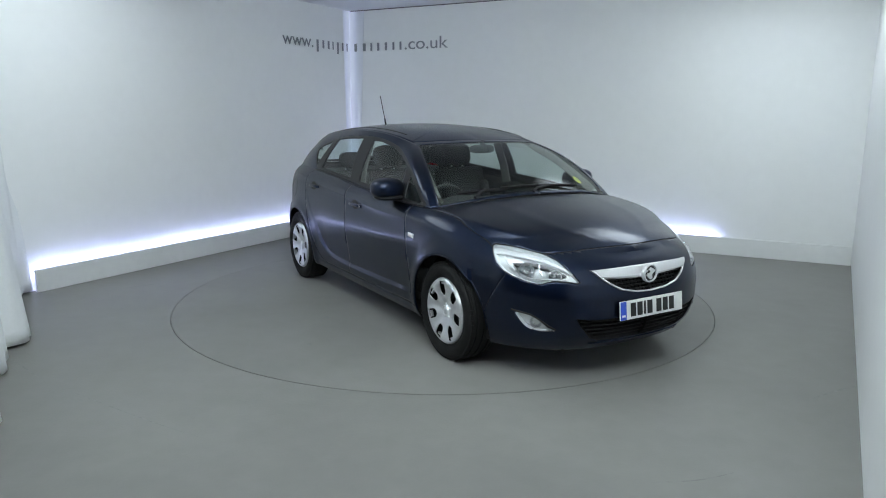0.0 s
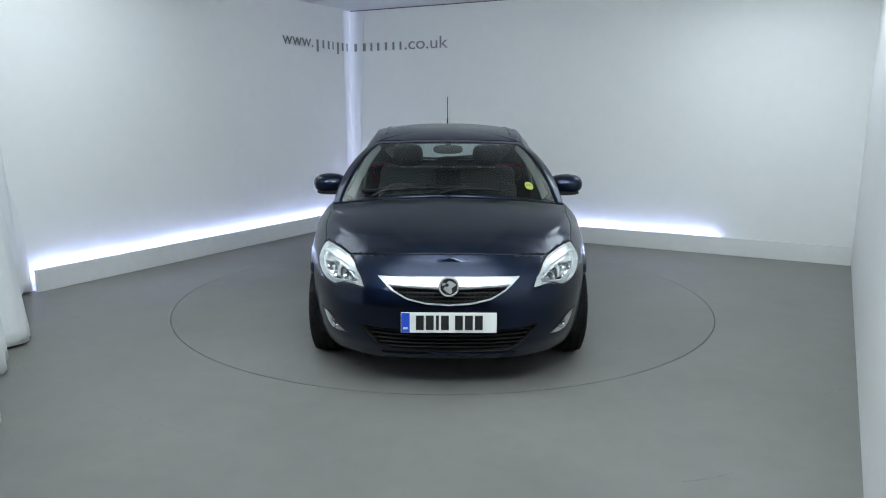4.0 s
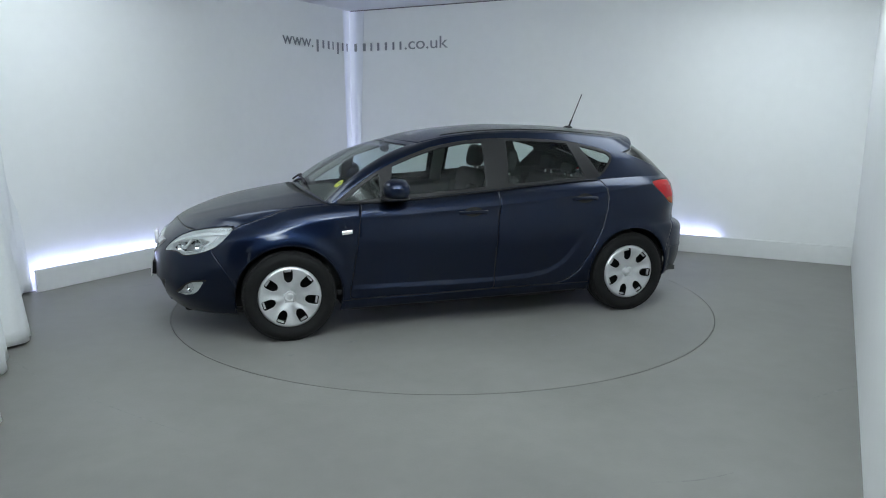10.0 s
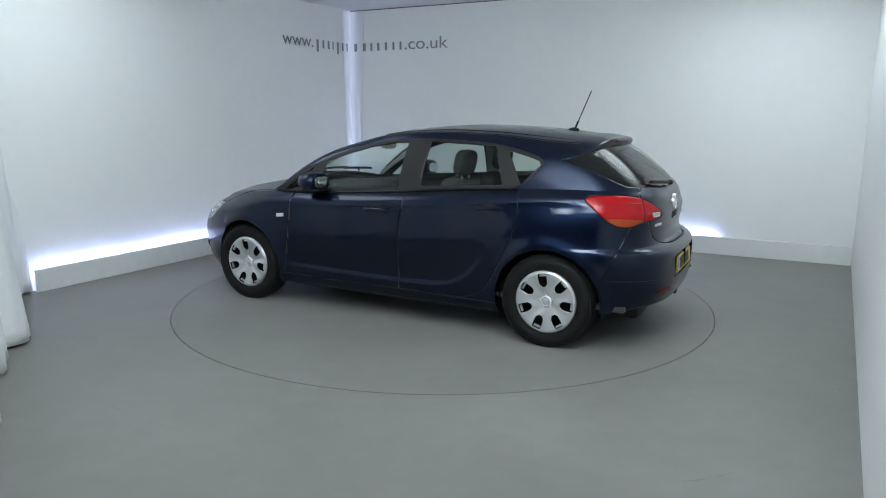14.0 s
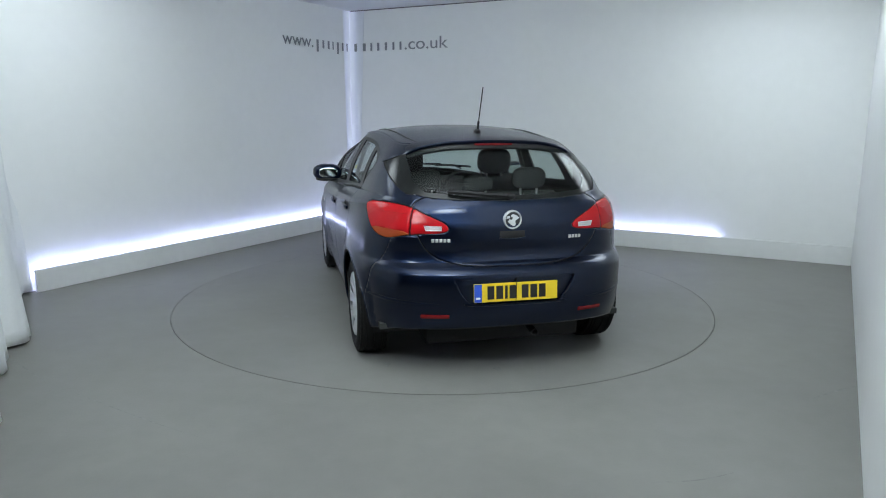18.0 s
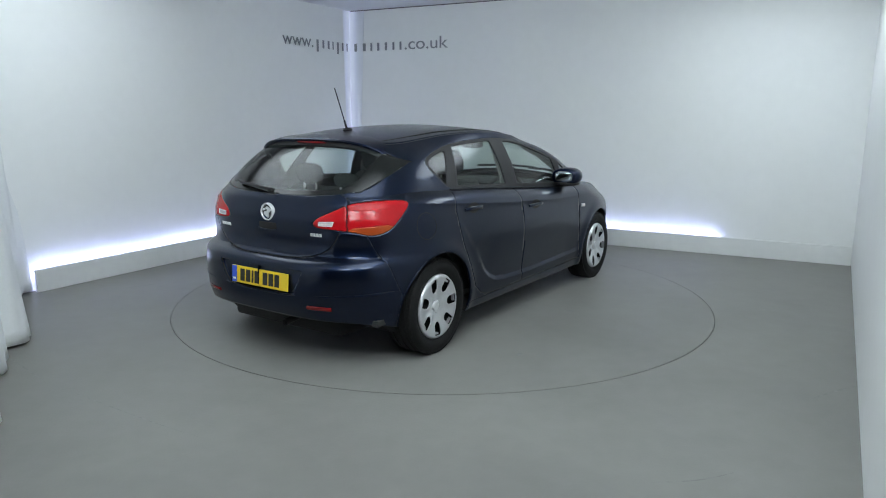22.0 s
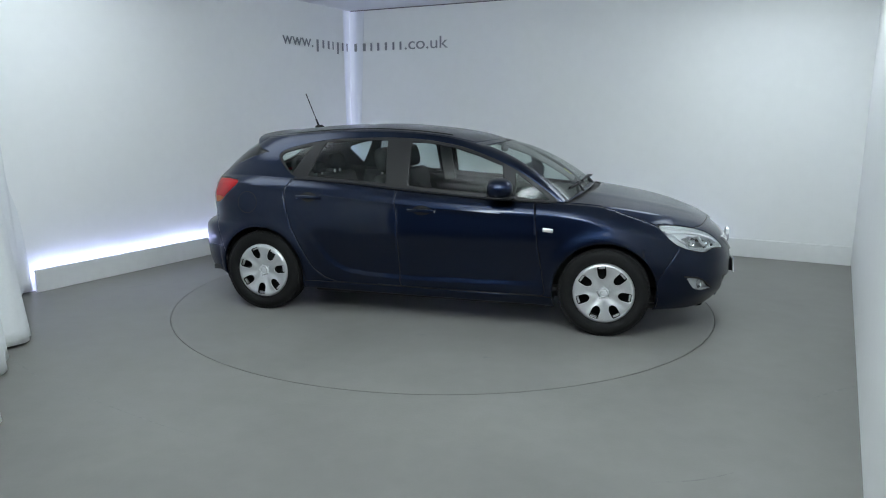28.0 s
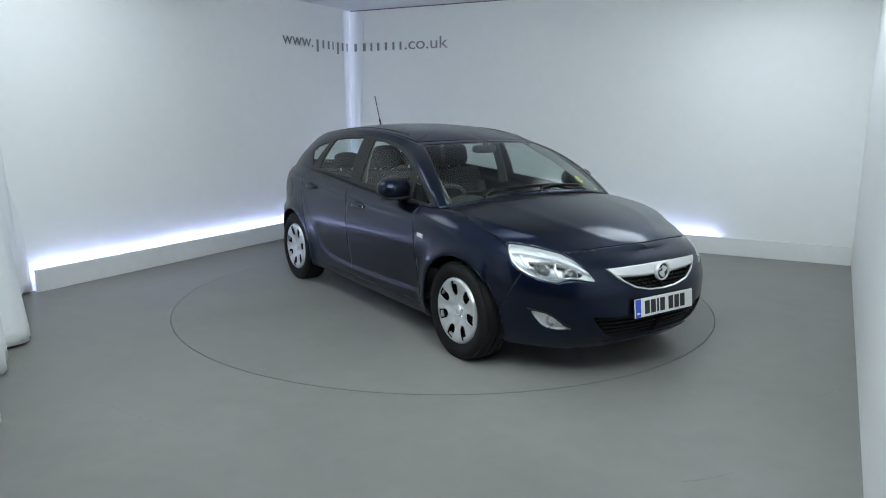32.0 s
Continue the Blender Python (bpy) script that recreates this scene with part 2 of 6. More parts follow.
# the lettering high on the walls: a web address; the name in it is set as plain bars
def lettering():
    size = 0.222
    base = 2.422
    sign = holder("wall_lettering", "grey serif web address lettered high across the wall corner", "lettering")

    def word(txt, origin, d, out, start, width):
        cu = bpy.data.curves.new("letters", "FONT")
        cu.body, cu.size, cu.extrude = txt, size, 0.002
        ob = bpy.data.objects.new("letters", cu)
        scene.collection.objects.link(ob)
        bpy.context.view_layer.update()
        me = bpy.data.meshes.new_from_object(ob)
        bpy.data.objects.remove(ob)
        me.materials.append(INK)
        w = max(v.co.x for v in me.vertices)
        lo = new("letters", me)
        lo.parent = sign
        p = origin + d * start - out * 0.008
        lo.matrix_basis = Matrix.Translation((p.x, p.y, base)) @ Euler((radians(90), 0, math.atan2(d.y, d.x))).to_matrix().to_4x4() @ Matrix.Diagonal((width / w, 1, 1, 1))

    def bars(spec, origin, d, out, start, scale):
        for x, w, lo, hi in spec:
            bm = bmesh.new()
            box(bm, (x + 0.2 * w) * scale, (x + 0.8 * w) * scale, -0.004, 0.0, lo, hi)
            p = origin + d * start - out * 0.006
            part("letter_bar", bm, INK, sign, m=Matrix.Translation((p.x, p.y, base)) @ Euler((0, 0, math.atan2(d.y, d.x))).to_matrix().to_4x4())

    lw = WALL_CORNER
    word("www.", lw, DL, NL, -1.385, 0.585)
    xs = [(0.0, 0.055, -0.05, 0.105), (0.105, 0.045, 0, 0.105), (0.195, 0.05, 0, 0.105), (0.285, 0.03, 0, 0.105), (0.36, 0.055, -0.05, 0.105), (0.455, 0.045, 0, 0.105), (0.545, 0.03, 0, 0.105)]
    bars(xs, lw, DL, NL, -0.745, 1.20)
    xr = [(0.0, 0.055, 0, 0.105), (0.105, 0.06, 0, 0.105), (0.205, 0.035, 0, 0.105), (0.285, 0.045, 0, 0.105), (0.38, 0.045, 0, 0.105), (0.475, 0.035, 0, 0.105), (0.56, 0.035, 0, 0.105)]
    bars(xr, lw, DR, NR, 0.07, 1.32)
    word(".co.uk", lw, DR, NR, 0.885, 0.665)


lettering()


# the white curtain beside the open end of the room
def curtain():
    a, b = Vector((-3.77, 0.05)), Vector((-2.20, -3.3))
    ob = holder("curtain", "long white cloth curtain hanging in loose folds to the floor", "curtain")
    d = (b - a).normalized()
    out = Vector((-d.y, d.x))
    ln = (b - a).length
    rng = random.Random(4)
    knots = [(0.0, 0.05), (0.10, 0.06), (0.35, -0.02), (0.70, -0.04), (1.05, 0.06), (1.25, 0.02), (1.53, 0.18), (1.70, 0.17), (1.79, 0.09), (1.92, 0.02), (2.07, 0.15), (2.20, 0.08), (2.32, 0.11), (2.44, 0.04), (2.58, 0.155), (2.80, 0.05), (3.15, 0.21), (3.40, 0.05), (3.74, 0.10)]
    bm = bmesh.new()
    nu, nv = 150, 30
    ks, kv = [k[0] for k in knots], [k[1] for k in knots]
    grid = []
    for i in range(nu + 1):
        s = ln * i / nu
        row = []
        for j in range(nv + 1):
            v = j / nv
            z = 0.012 + (CEIL - 0.02) * v
            w = float(np.interp(s, ks, kv)) * (1.0 - 0.72 * v) + 0.03 * math.sin(s * 9 + 1.2 * v) * (1 - 0.5 * v) + 0.014 * math.sin(s * 23 + v * 3) + 0.006 * math.sin(s * 51 + 5 * v)
            p = a + d * (s - 0.25 * v * (1 - s / ln)) + out * (w + 0.02 - 0.048 * z)
            row.append(bm.verts.new((p.x, p.y, z + (0.012 * math.sin(s * 7) + 0.012 if j == 0 else 0))))
        grid.append(row)
    for i in range(nu):
        for j in range(nv):
            bm.faces.new((grid[i][j], grid[i + 1][j], grid[i + 1][j + 1], grid[i][j + 1]))
    c = part("cloth", bm, CLOTH, ob, sharp=0)
    md = c.modifiers.new("thickness", "SOLIDIFY")
    md.thickness = 0.006
    bm = bmesh.new()
    ra, rb = a - d * 0.25, b + d * 0.1
    bmesh.ops.create_cone(bm, cap_ends=True, segments=12, radius1=0.014, radius2=0.014, depth=(rb - ra).length,
                          matrix=Matrix.Translation((*((ra + rb) / 2), CEIL - 0.014)) @ Euler((radians(90), 0, math.atan2(d.y, d.x) - radians(90))).to_matrix().to_4x4())
    part("rail", bm, PLINTH, ob, "white curtain rail")


curtain()


# round soft ceiling lights, added out of view above the picture to light the set
def soft_light_material(name, power, r, edge=0.06, core=0.55, tall=None):
    """A stretched diffuser that is brighter in its middle."""
    m = material(name, (0.9, 0.9, 0.9))
    nt = m.node_tree
    b = nt.nodes["Principled BSDF"]
    b.inputs["Emission Color"].default_value = (0.88, 1.0, 1.06, 1)
    tc = nt.nodes.new("ShaderNodeTexCoord")
    g = nt.nodes.new("ShaderNodeTexGradient")
    g.gradient_type = "SPHERICAL"
    sc = nt.nodes.new("ShaderNodeMapping")
    sc.inputs["Scale"].default_value = (1 / r, 1 / (tall or r), 1 / r)
    rng_ = nt.nodes.new("ShaderNodeMapRange")
    rng_.interpolation_type = "SMOOTHSTEP"
    rng_.inputs[2].default_value = core
    rng_.inputs[3].default_value, rng_.inputs[4].default_value = edge * power, power
    nt.links.new(tc.outputs["Object"], sc.inputs["Vector"])
    nt.links.new(sc.outputs[0], g.inputs["Vector"])
    nt.links.new(g.outputs["Fac"], rng_.inputs[0])
    nt.links.new(rng_.outputs[0], b.inputs["Emission Strength"])
    return m


BOX_LIGHT = soft_light_material("fill_panel_diffuser", BOX_POWER, 0.82, 0.10, 0.80, 0.46)
FRONT_LIGHT = soft_light_material("front_fill_diffuser", FRONT_POWER, 1.4)
LEFT_LIGHT = soft_light_material("left_fill_diffuser", LEFT_POWER, 1.05)
RIGHT_LIGHT = soft_light_material("right_fill_diffuser", RIGHT_POWER, 1.05)


def ceiling_fill(x, y, r, lit):
    ob = holder("ceiling_fill", "large round glowing disc added on the ceiling out of view to light the set", "ceiling light", "ceiling lights", pose(x, y, CEIL))
    bm = bmesh.new()
    n_ = 48
    rings = [[bm.verts.new((rr * math.cos(2 * math.pi * i / n_), rr * math.sin(2 * math.pi * i / n_), z)) for i in range(n_)] for rr, z in ((r, -0.002), (r, -0.05), (r - 0.03, -0.05), (r - 0.03, -0.03))]
    for p_, q_ in zip(rings, rings[1:]):
        for i in range(n_):
            j = (i + 1) % n_
            bm.faces.new((p_[i], p_[j], q_[j], q_[i]))
    part("frame", bm, PLINTH, ob)
    bm = bmesh.new()
    bmesh.ops.create_circle(bm, cap_ends=True, segments=48, radius=r - 0.02, matrix=Matrix.Translation((0, 0, -0.035)))
    part("diffuser", bm, lit, ob, "glowing white diffuser")


# the front disc stands in for light bounced off the ceiling
for x, y, r_, lit_ in ((-0.1, -3.0, 1.4, FRONT_LIGHT), (2.70, 0.20, 1.05, RIGHT_LIGHT), (-2.50, -0.35, 1.05, LEFT_LIGHT)):
    ceiling_fill(x, y, r_, lit_)


def fill_softbox(x, y, z, aim, wide, high):
    """A wide soft light, added out of view, hung from the ceiling on two rods and tilted towards the set."""
    m = look((x, y, z), aim)
    ob = holder("fill_softbox", "wide white soft light added out of view, hung from the ceiling", "studio light", "softboxes")
    bm = bmesh.new()
    w, h = wide / 2, high / 2
    for x0, x1, y0, y1 in ((-w, w, h - 0.02, h), (-w, w, -h, -h + 0.02), (-w, -w + 0.02, -h + 0.02, h - 0.02), (w - 0.02, w, -h + 0.02, h - 0.02)):
        box(bm, x0, x1, y0, y1, -0.04, 0.10)
    box(bm, -w + 0.02, w - 0.02, -h + 0.02, h - 0.02, 0.08, 0.10)
    part("housing", bm, PLINTH, ob, m=m)
    bm = bmesh.new()
    box(bm, -w + 0.021, w - 0.021, -h + 0.021, h - 0.021, -0.03, -0.02)
    part("diffuser", bm, BOX_LIGHT, ob, "glowing white diffuser", m=m)
    for k in (-0.6, 0.6):
        p = m @ Vector((k * w, h - 0.05, 0.11))
        bm = bmesh.new()
        bmesh.ops.create_cone(bm, cap_ends=True, segments=10, radius1=0.008, radius2=0.008, depth=CEIL - p.z + 0.06, matrix=Matrix.Translation((p.x, p.y, (CEIL + p.z - 0.06) / 2)))
        part("hanging_rod", bm, PLINTH, ob)


# two unseen lights added near the camera to brighten the walls
fill_softbox(-1.15, -4.35, 2.50, (-1.4, 4.0, 2.4), 1.45, 0.80)
fill_softbox(0.42, -4.10, 2.50, (0.9, 3.4, 2.4), 1.45, 0.80)

# ---- the car: x forward, y to its left, z up; the origin lies on the ground midway between the axles ----
def paint_material():
    m = material("navy_metallic_paint", (0.0086, 0.0158, 0.0400), rough=0.36, metal=1.0, coat=0.62, spec=0.0)
    nt = m.node_tree
    b = nt.nodes["Principled BSDF"]
    tc = nt.nodes.new("ShaderNodeTexCoord")
    v = nt.nodes.new("ShaderNodeTexNoise")
    v.inputs["Scale"].default_value, v.inputs["Detail"].default_value = 900, 2
    r = nt.nodes.new("ShaderNodeMapRange")
    r.inputs[1].default_value, r.inputs[2].default_value = 0.3, 0.7
    r.inputs[3].default_value, r.inputs[4].default_value = 0.28, 0.46
    nt.links.new(tc.outputs["Object"], v.inputs["Vector"])
    nt.links.new(v.outputs["Fac"], r.inputs[0])
    nt.links.new(r.outputs[0], b.inputs["Roughness"])
    # dust film on the clear coat
    d = nt.nodes.new("ShaderNodeTexNoise")
    d.inputs["Scale"].default_value, d.inputs["Detail"].default_value = 3.5, 7
    r2 = nt.nodes.new("ShaderNodeMapRange")
    r2.inputs[3].default_value, r2.inputs[4].default_value = 0.015, 0.04
    nt.links.new(tc.outputs["Object"], d.inputs["Vector"])
    nt.links.new(d.outputs["Fac"], r2.inputs[0])
    nt.links.new(r2.outputs[0], b.inputs["Coat Roughness"])
    return m


PAINT = paint_material()
TRIM = material("black_plastic", (0.007, 0.007, 0.008), rough=0.5, spec=0.3, grain=0.1, grain_size=80, bump=0.1, bump_size=500)
GLOSS_BLACK = material("gloss_black_trim", (0.010, 0.010, 0.011), rough=0.5, spec=0.4)
BLACK_GLASS = material("black_printed_glass", (0.006, 0.007, 0.007), rough=0.12)
SEAM = material("shut_line_black", (0.004, 0.004, 0.005), rough=0.8)
RUBBER = material("tyre_rubber", (0.009, 0.009, 0.009), rough=0.7, spec=0.22, grain=0.15, grain_size=60, bump=0.2, bump_size=250)
SILVER = material("silver_plastic", (0.70, 0.71, 0.72), rough=0.30, metal=0.7, grain=0.03, grain_size=90, stain=0.05, stain_size=9)
CHROME = material("chrome", (0.82, 0.83, 0.84), rough=0.22, metal=0.55)
SATIN = material("satin_chrome", (0.72, 0.73, 0.74), rough=0.28, metal=0.6)
STEEL = material("dark_steel", (0.012, 0.012, 0.013), rough=0.6, metal=0.2)
GLASS = glass_material("tinted_window_glass", (0.76, 0.83, 0.80), 0.042)
SCREEN = glass_material("windscreen_glass", (0.78, 0.86, 0.82), 0.06)
LENS = glass_material("clear_lens", (0.98, 0.99, 0.99), 0.03)
LAMP_BODY = material("lamp_reflector", (0.74, 0.76, 0.77), rough=0.22, metal=0.45)
BULB = material("lamp_bowl", (0.70, 0.72, 0.74), rough=0.12, metal=0.95)
WELL = material("lamp_well", (0.38, 0.39, 0.40), rough=0.3, metal=0.5)
RED = material("red_lamp_plastic", (0.40, 0.006, 0.010), rough=0.14, spec=0.3)
RED_DARK = material("dark_red_reflector", (0.16, 0.006, 0.008), rough=0.2)
AMBER = material("amber_lamp_plastic", (0.34, 0.055, 0.012), rough=0.18, spec=0.3)
CLEAR_GREY = material("frosted_lamp_plastic", (0.60, 0.55, 0.54), rough=0.2, coat=0.8)
FABRIC = material("dark_grey_seat_fabric", (0.034, 0.036, 0.037), rough=0.95, grain=0.12, grain_size=24)
CABIN = material("dark_cabin_plastic", (0.042, 0.045, 0.045), rough=0.7, grain=0.08, grain_size=60)
LINING = material("grey_headlining", (0.22, 0.22, 0.21), rough=0.95, grain=0.05, grain_size=90)
PLATE_WHITE = material("white_number_plate", (0.78, 0.79, 0.77), rough=0.35)
PLATE_YELLOW = material("yellow_number_plate", (0.80, 0.56, 0.02), rough=0.35)
PLATE_BLUE = material("blue_plate_band", (0.02, 0.08, 0.55), rough=0.35)
PLATE_INK = material("plate_black", (0.012, 0.012, 0.012), rough=0.5)
YELLOW = material("yellow_sticker", (0.70, 0.68, 0.06), rough=0.5)
MIRROR = material("mirror_glass", (0.55, 0.60, 0.60), rough=0.02, metal=1.0)

AXLE_F, AXLE_R, HUB_Z, TYRE_R = 1.3425, -1.3425, 0.318, 0.322


def curve(pairs):
    """A smooth function through (x, value) knots that doesn't overshoot them."""
    xs = np.array([p[0] for p in pairs], float)
    ys = np.array([p[1] for p in pairs], float)
    h = np.diff(xs)
    dl = np.diff(ys) / h
    m = np.zeros(len(xs))
    m[0], m[-1] = dl[0], dl[-1]
    for i in range(1, len(xs) - 1):
        if dl[i - 1] * dl[i] > 0:
            w1, w2 = 2 * h[i] + h[i - 1], h[i] + 2 * h[i - 1]
            m[i] = (w1 + w2) / (w1 / dl[i - 1] + w2 / dl[i])

    def f(x):
        x = min(max(x, xs[0]), xs[-1])
        i = min(int(np.searchsorted(xs, x, "right")) - 1, len(xs) - 2)
        i = max(i, 0)
        t = (x - xs[i]) / h[i]
        return float((1 + 2 * t) * (1 - t) ** 2 * ys[i] + t * (1 - t) ** 2 * h[i] * m[i] + t * t * (3 - 2 * t) * ys[i + 1] + t * t * (t - 1) * h[i] * m[i + 1])
    return f


def step(a, b, x):
    t = min(max((x - a) / (b - a), 0.0), 1.0)
    return t * t * (3 - 2 * t)


# outlines of the lower body by height, and of its upper and lower edges by length
NOSE_X = curve([(0.17, 2.10), (0.24, 2.17), (0.32, 2.225), (0.42, 2.25), (0.52, 2.25), (0.60, 2.232), (0.66, 2.20), (0.72, 2.15), (0.76, 2.09), (0.82, 1.98)])
TAIL_X = curve([(0.20, -1.99), (0.30, -2.05), (0.42, -2.085), (0.58, -2.09), (0.645, -2.080), (0.680, -2.045), (0.705, -1.990), (0.76, -1.978), (0.83, -1.988), (0.90, -1.992), (0.97, -1.975), (1.03, -1.955), (1.08, -1.92)])
WIDTH = curve([(0.17, 0.83), (0.23, 0.858), (0.30, 0.876), (0.42, 0.888), (0.55, 0.898), (0.68, 0.902), (0.80, 0.897), (0.90, 0.887), (0.98, 0.870), (1.08, 0.845)])
EDGE_Z = curve([(-2.2, 1.055), (-1.9, 1.06), (-1.5, 1.075), (-1.1, 1.062), (-0.55, 1.030), (-0.19, 1.000), (0.30, 0.966), (0.64, 0.948), (1.05, 0.942), (1.35, 0.920), (1.65, 0.874), (1.9, 0.812), (2.05, 0.775), (2.14, 0.742)])
FOOT_Z = curve([(-2.2, 0.33), (-1.95, 0.31), (-1.7, 0.26), (-1.0, 0.20), (1.0, 0.19), (1.7, 0.19), (2.2, 0.20)])
INSET = curve([(-2.2, 0.02), (-1.6, 0.05), (-1.1, 0.045), (0.6, 0.045), (1.05, 0.07), (1.4, 0.095), (1.8, 0.10), (2.2, 0.06)])
INSET_H = curve([(-2.2, 0.05), (-1.6, 0.10), (-1.1, 0.07), (0.6, 0.07), (1.05, 0.10), (1.5, 0.16), (1.9, 0.14), (2.2, 0.05)])
CREASE_Z = curve([(-1.7, 1.030), (-1.55, 1.018), (-1.1, 0.974), (-0.6, 0.932), (-0.1, 0.895), (0.35, 0.868), (0.9, 0.85), (1.4, 0.83)])
FRONT_AT, REAR_AT, NF, NRR = 0.90, -1.00, 2.95, 3.6
BLADE = [(1.00, 0.345), (0.75, 0.335), (0.30, 0.325), (-0.17, 0.322), (-0.45, 0.332), (-0.60, 0.352), (-0.70, 0.392), (-0.78, 0.45), (-0.86, 0.545), (-0.93, 0.64)]


def over_blade(x, z):
    """The distance above and before the swept crease low on the doors, and the way along it from its front end."""
    best, along, run = None, 0.0, 0.0
    for (ax, az), (bx, bz) in zip(BLADE, BLADE[1:]):
        ex, ez = bx - ax, bz - az
        ll = math.hypot(ex, ez)
        t = ((x - ax) * ex + (z - az) * ez) / (ll * ll)
        t = min(max(t, 0.0), 1.0)
        dx, dz = x - ax - ex * t, z - az - ez * t
        d = math.copysign(math.hypot(dx, dz), dz * -ex + dx * ez)
        if best is None or abs(d) < abs(best):
            best, along = d, run + ll * t
        run += ll
    return best, along


def flank(x, z):
    """How far the side stands out or in: the shoulder crease, the swept blade over the sill, the flared arches."""
    y = 0.0
    c = CREASE_Z(x)
    fade = step(1.2, 0.2, x) * step(-1.75, -1.55, x)
    if z > c:
        y -= 0.20 * (z - c) * fade
    else:
        y -= 0.008 * fade * (1 - math.exp((z - c) / 0.025)) * math.exp(-((z - c) / 0.13) ** 2)
    if z < 0.90 and -1.3 < x < 1.1:
        d, along = over_blade(x, z)
        amount = 0.013 * step(0.0, 0.5, along + 0.1) * step(2.16, 1.80, along)
        if d > 0:
            y -= amount * min(d / 0.032, 1.0) * math.exp(-(max(d - 0.032, 0.0) / 0.20) ** 2)
    for ax in (AXLE_F, AXLE_R):
        d = math.hypot(x - ax, z - HUB_Z)
        y += 0.016 * math.exp(-((d - 0.375) / 0.06) ** 2)
    return y



def body_point(k, w):
    """k: 0..1 nose centre to side, 1..2 along the side, 2..3 side to tail centre; w: 0 foot .. 1 edge."""
    z = 0.5
    x = y = 0.0
    for _ in range(3):                      # the height depends on the length, and the other way round
        wid = WIDTH(z)
        if k <= 1:
            a = math.radians(90 * k)
            x = FRONT_AT + (NOSE_X(z) - FRONT_AT) * math.cos(a) ** (2 / NF)
            y = wid * math.sin(a) ** (2 / NF)
        elif k <= 2:
            x = FRONT_AT + (REAR_AT - FRONT_AT) * (k - 1)
            y = wid
        else:
            a = math.radians(90 * (3 - k))
            x = REAR_AT + (TAIL_X(z) - REAR_AT) * math.cos(a) ** (2 / NRR)
            y = wid * math.sin(a) ** (2 / NRR)
        lo, hi = FOOT_Z(x), EDGE_Z(x)
        z = lo + (hi - lo) * w
    side = min(y / 0.6, 1.0)
    # rounded upper edge
    below = hi - z
    ih = INSET_H(x)
    if below < ih:
        y -= INSET(x) * (1 - below / ih) ** 2 * side
    if -1.75 < x < 1.6 and y > 0.5:
        y += flank(x, z)
    return Vector((x, max(y, 0.0), z))


ROOF_C = curve([(-1.62, 1.398), (-1.37, 1.425), (-1.18, 1.447), (-0.85, 1.473), (-0.47, 1.482), (-0.14, 1.463), (0.15, 1.429), (0.30, 1.400), (0.43, 1.366)])
RAIL_Z = curve([(-1.62, 1.352), (-1.4, 1.368), (-1.1, 1.397), (-0.8, 1.422), (-0.45, 1.432), (-0.2, 1.425), (0.1, 1.398), (0.34, 1.350)])
RAIL_Y = curve([(-1.0, 0.575), (-0.3, 0.60), (0.1, 0.588), (0.34, 0.555)])
HOOD_C = curve([(1.15, 1.022), (1.45, 0.972), (1.79, 0.903), (1.95, 0.855), (2.05, 0.812), (2.11, 0.772), (2.14, 0.742)])
A_BASE_X, SCREEN_X = 1.05, 1.20



def even_corner(deep, wide, power, count):
    """Parameters that step evenly along a rounded corner."""
    t = np.linspace(0, 1, 6001)
    an = np.radians(90 * t)
    x, y = deep * np.cos(an) ** (2 / power), wide * np.sin(an) ** (2 / power)
    s = np.concatenate([[0], np.cumsum(np.hypot(np.diff(x), np.diff(y)))])
    return [float(v) for v in np.interp(np.linspace(0, s[-1], count + 1), s, t)]


KS = even_corner(1.32, 0.89, NF, 116) + [1 + i / 84 for i in range(1, 85)] + [3 - v for v in even_corner(1.05, 0.89, NRR, 108)[::-1][1:]]
NV = 76


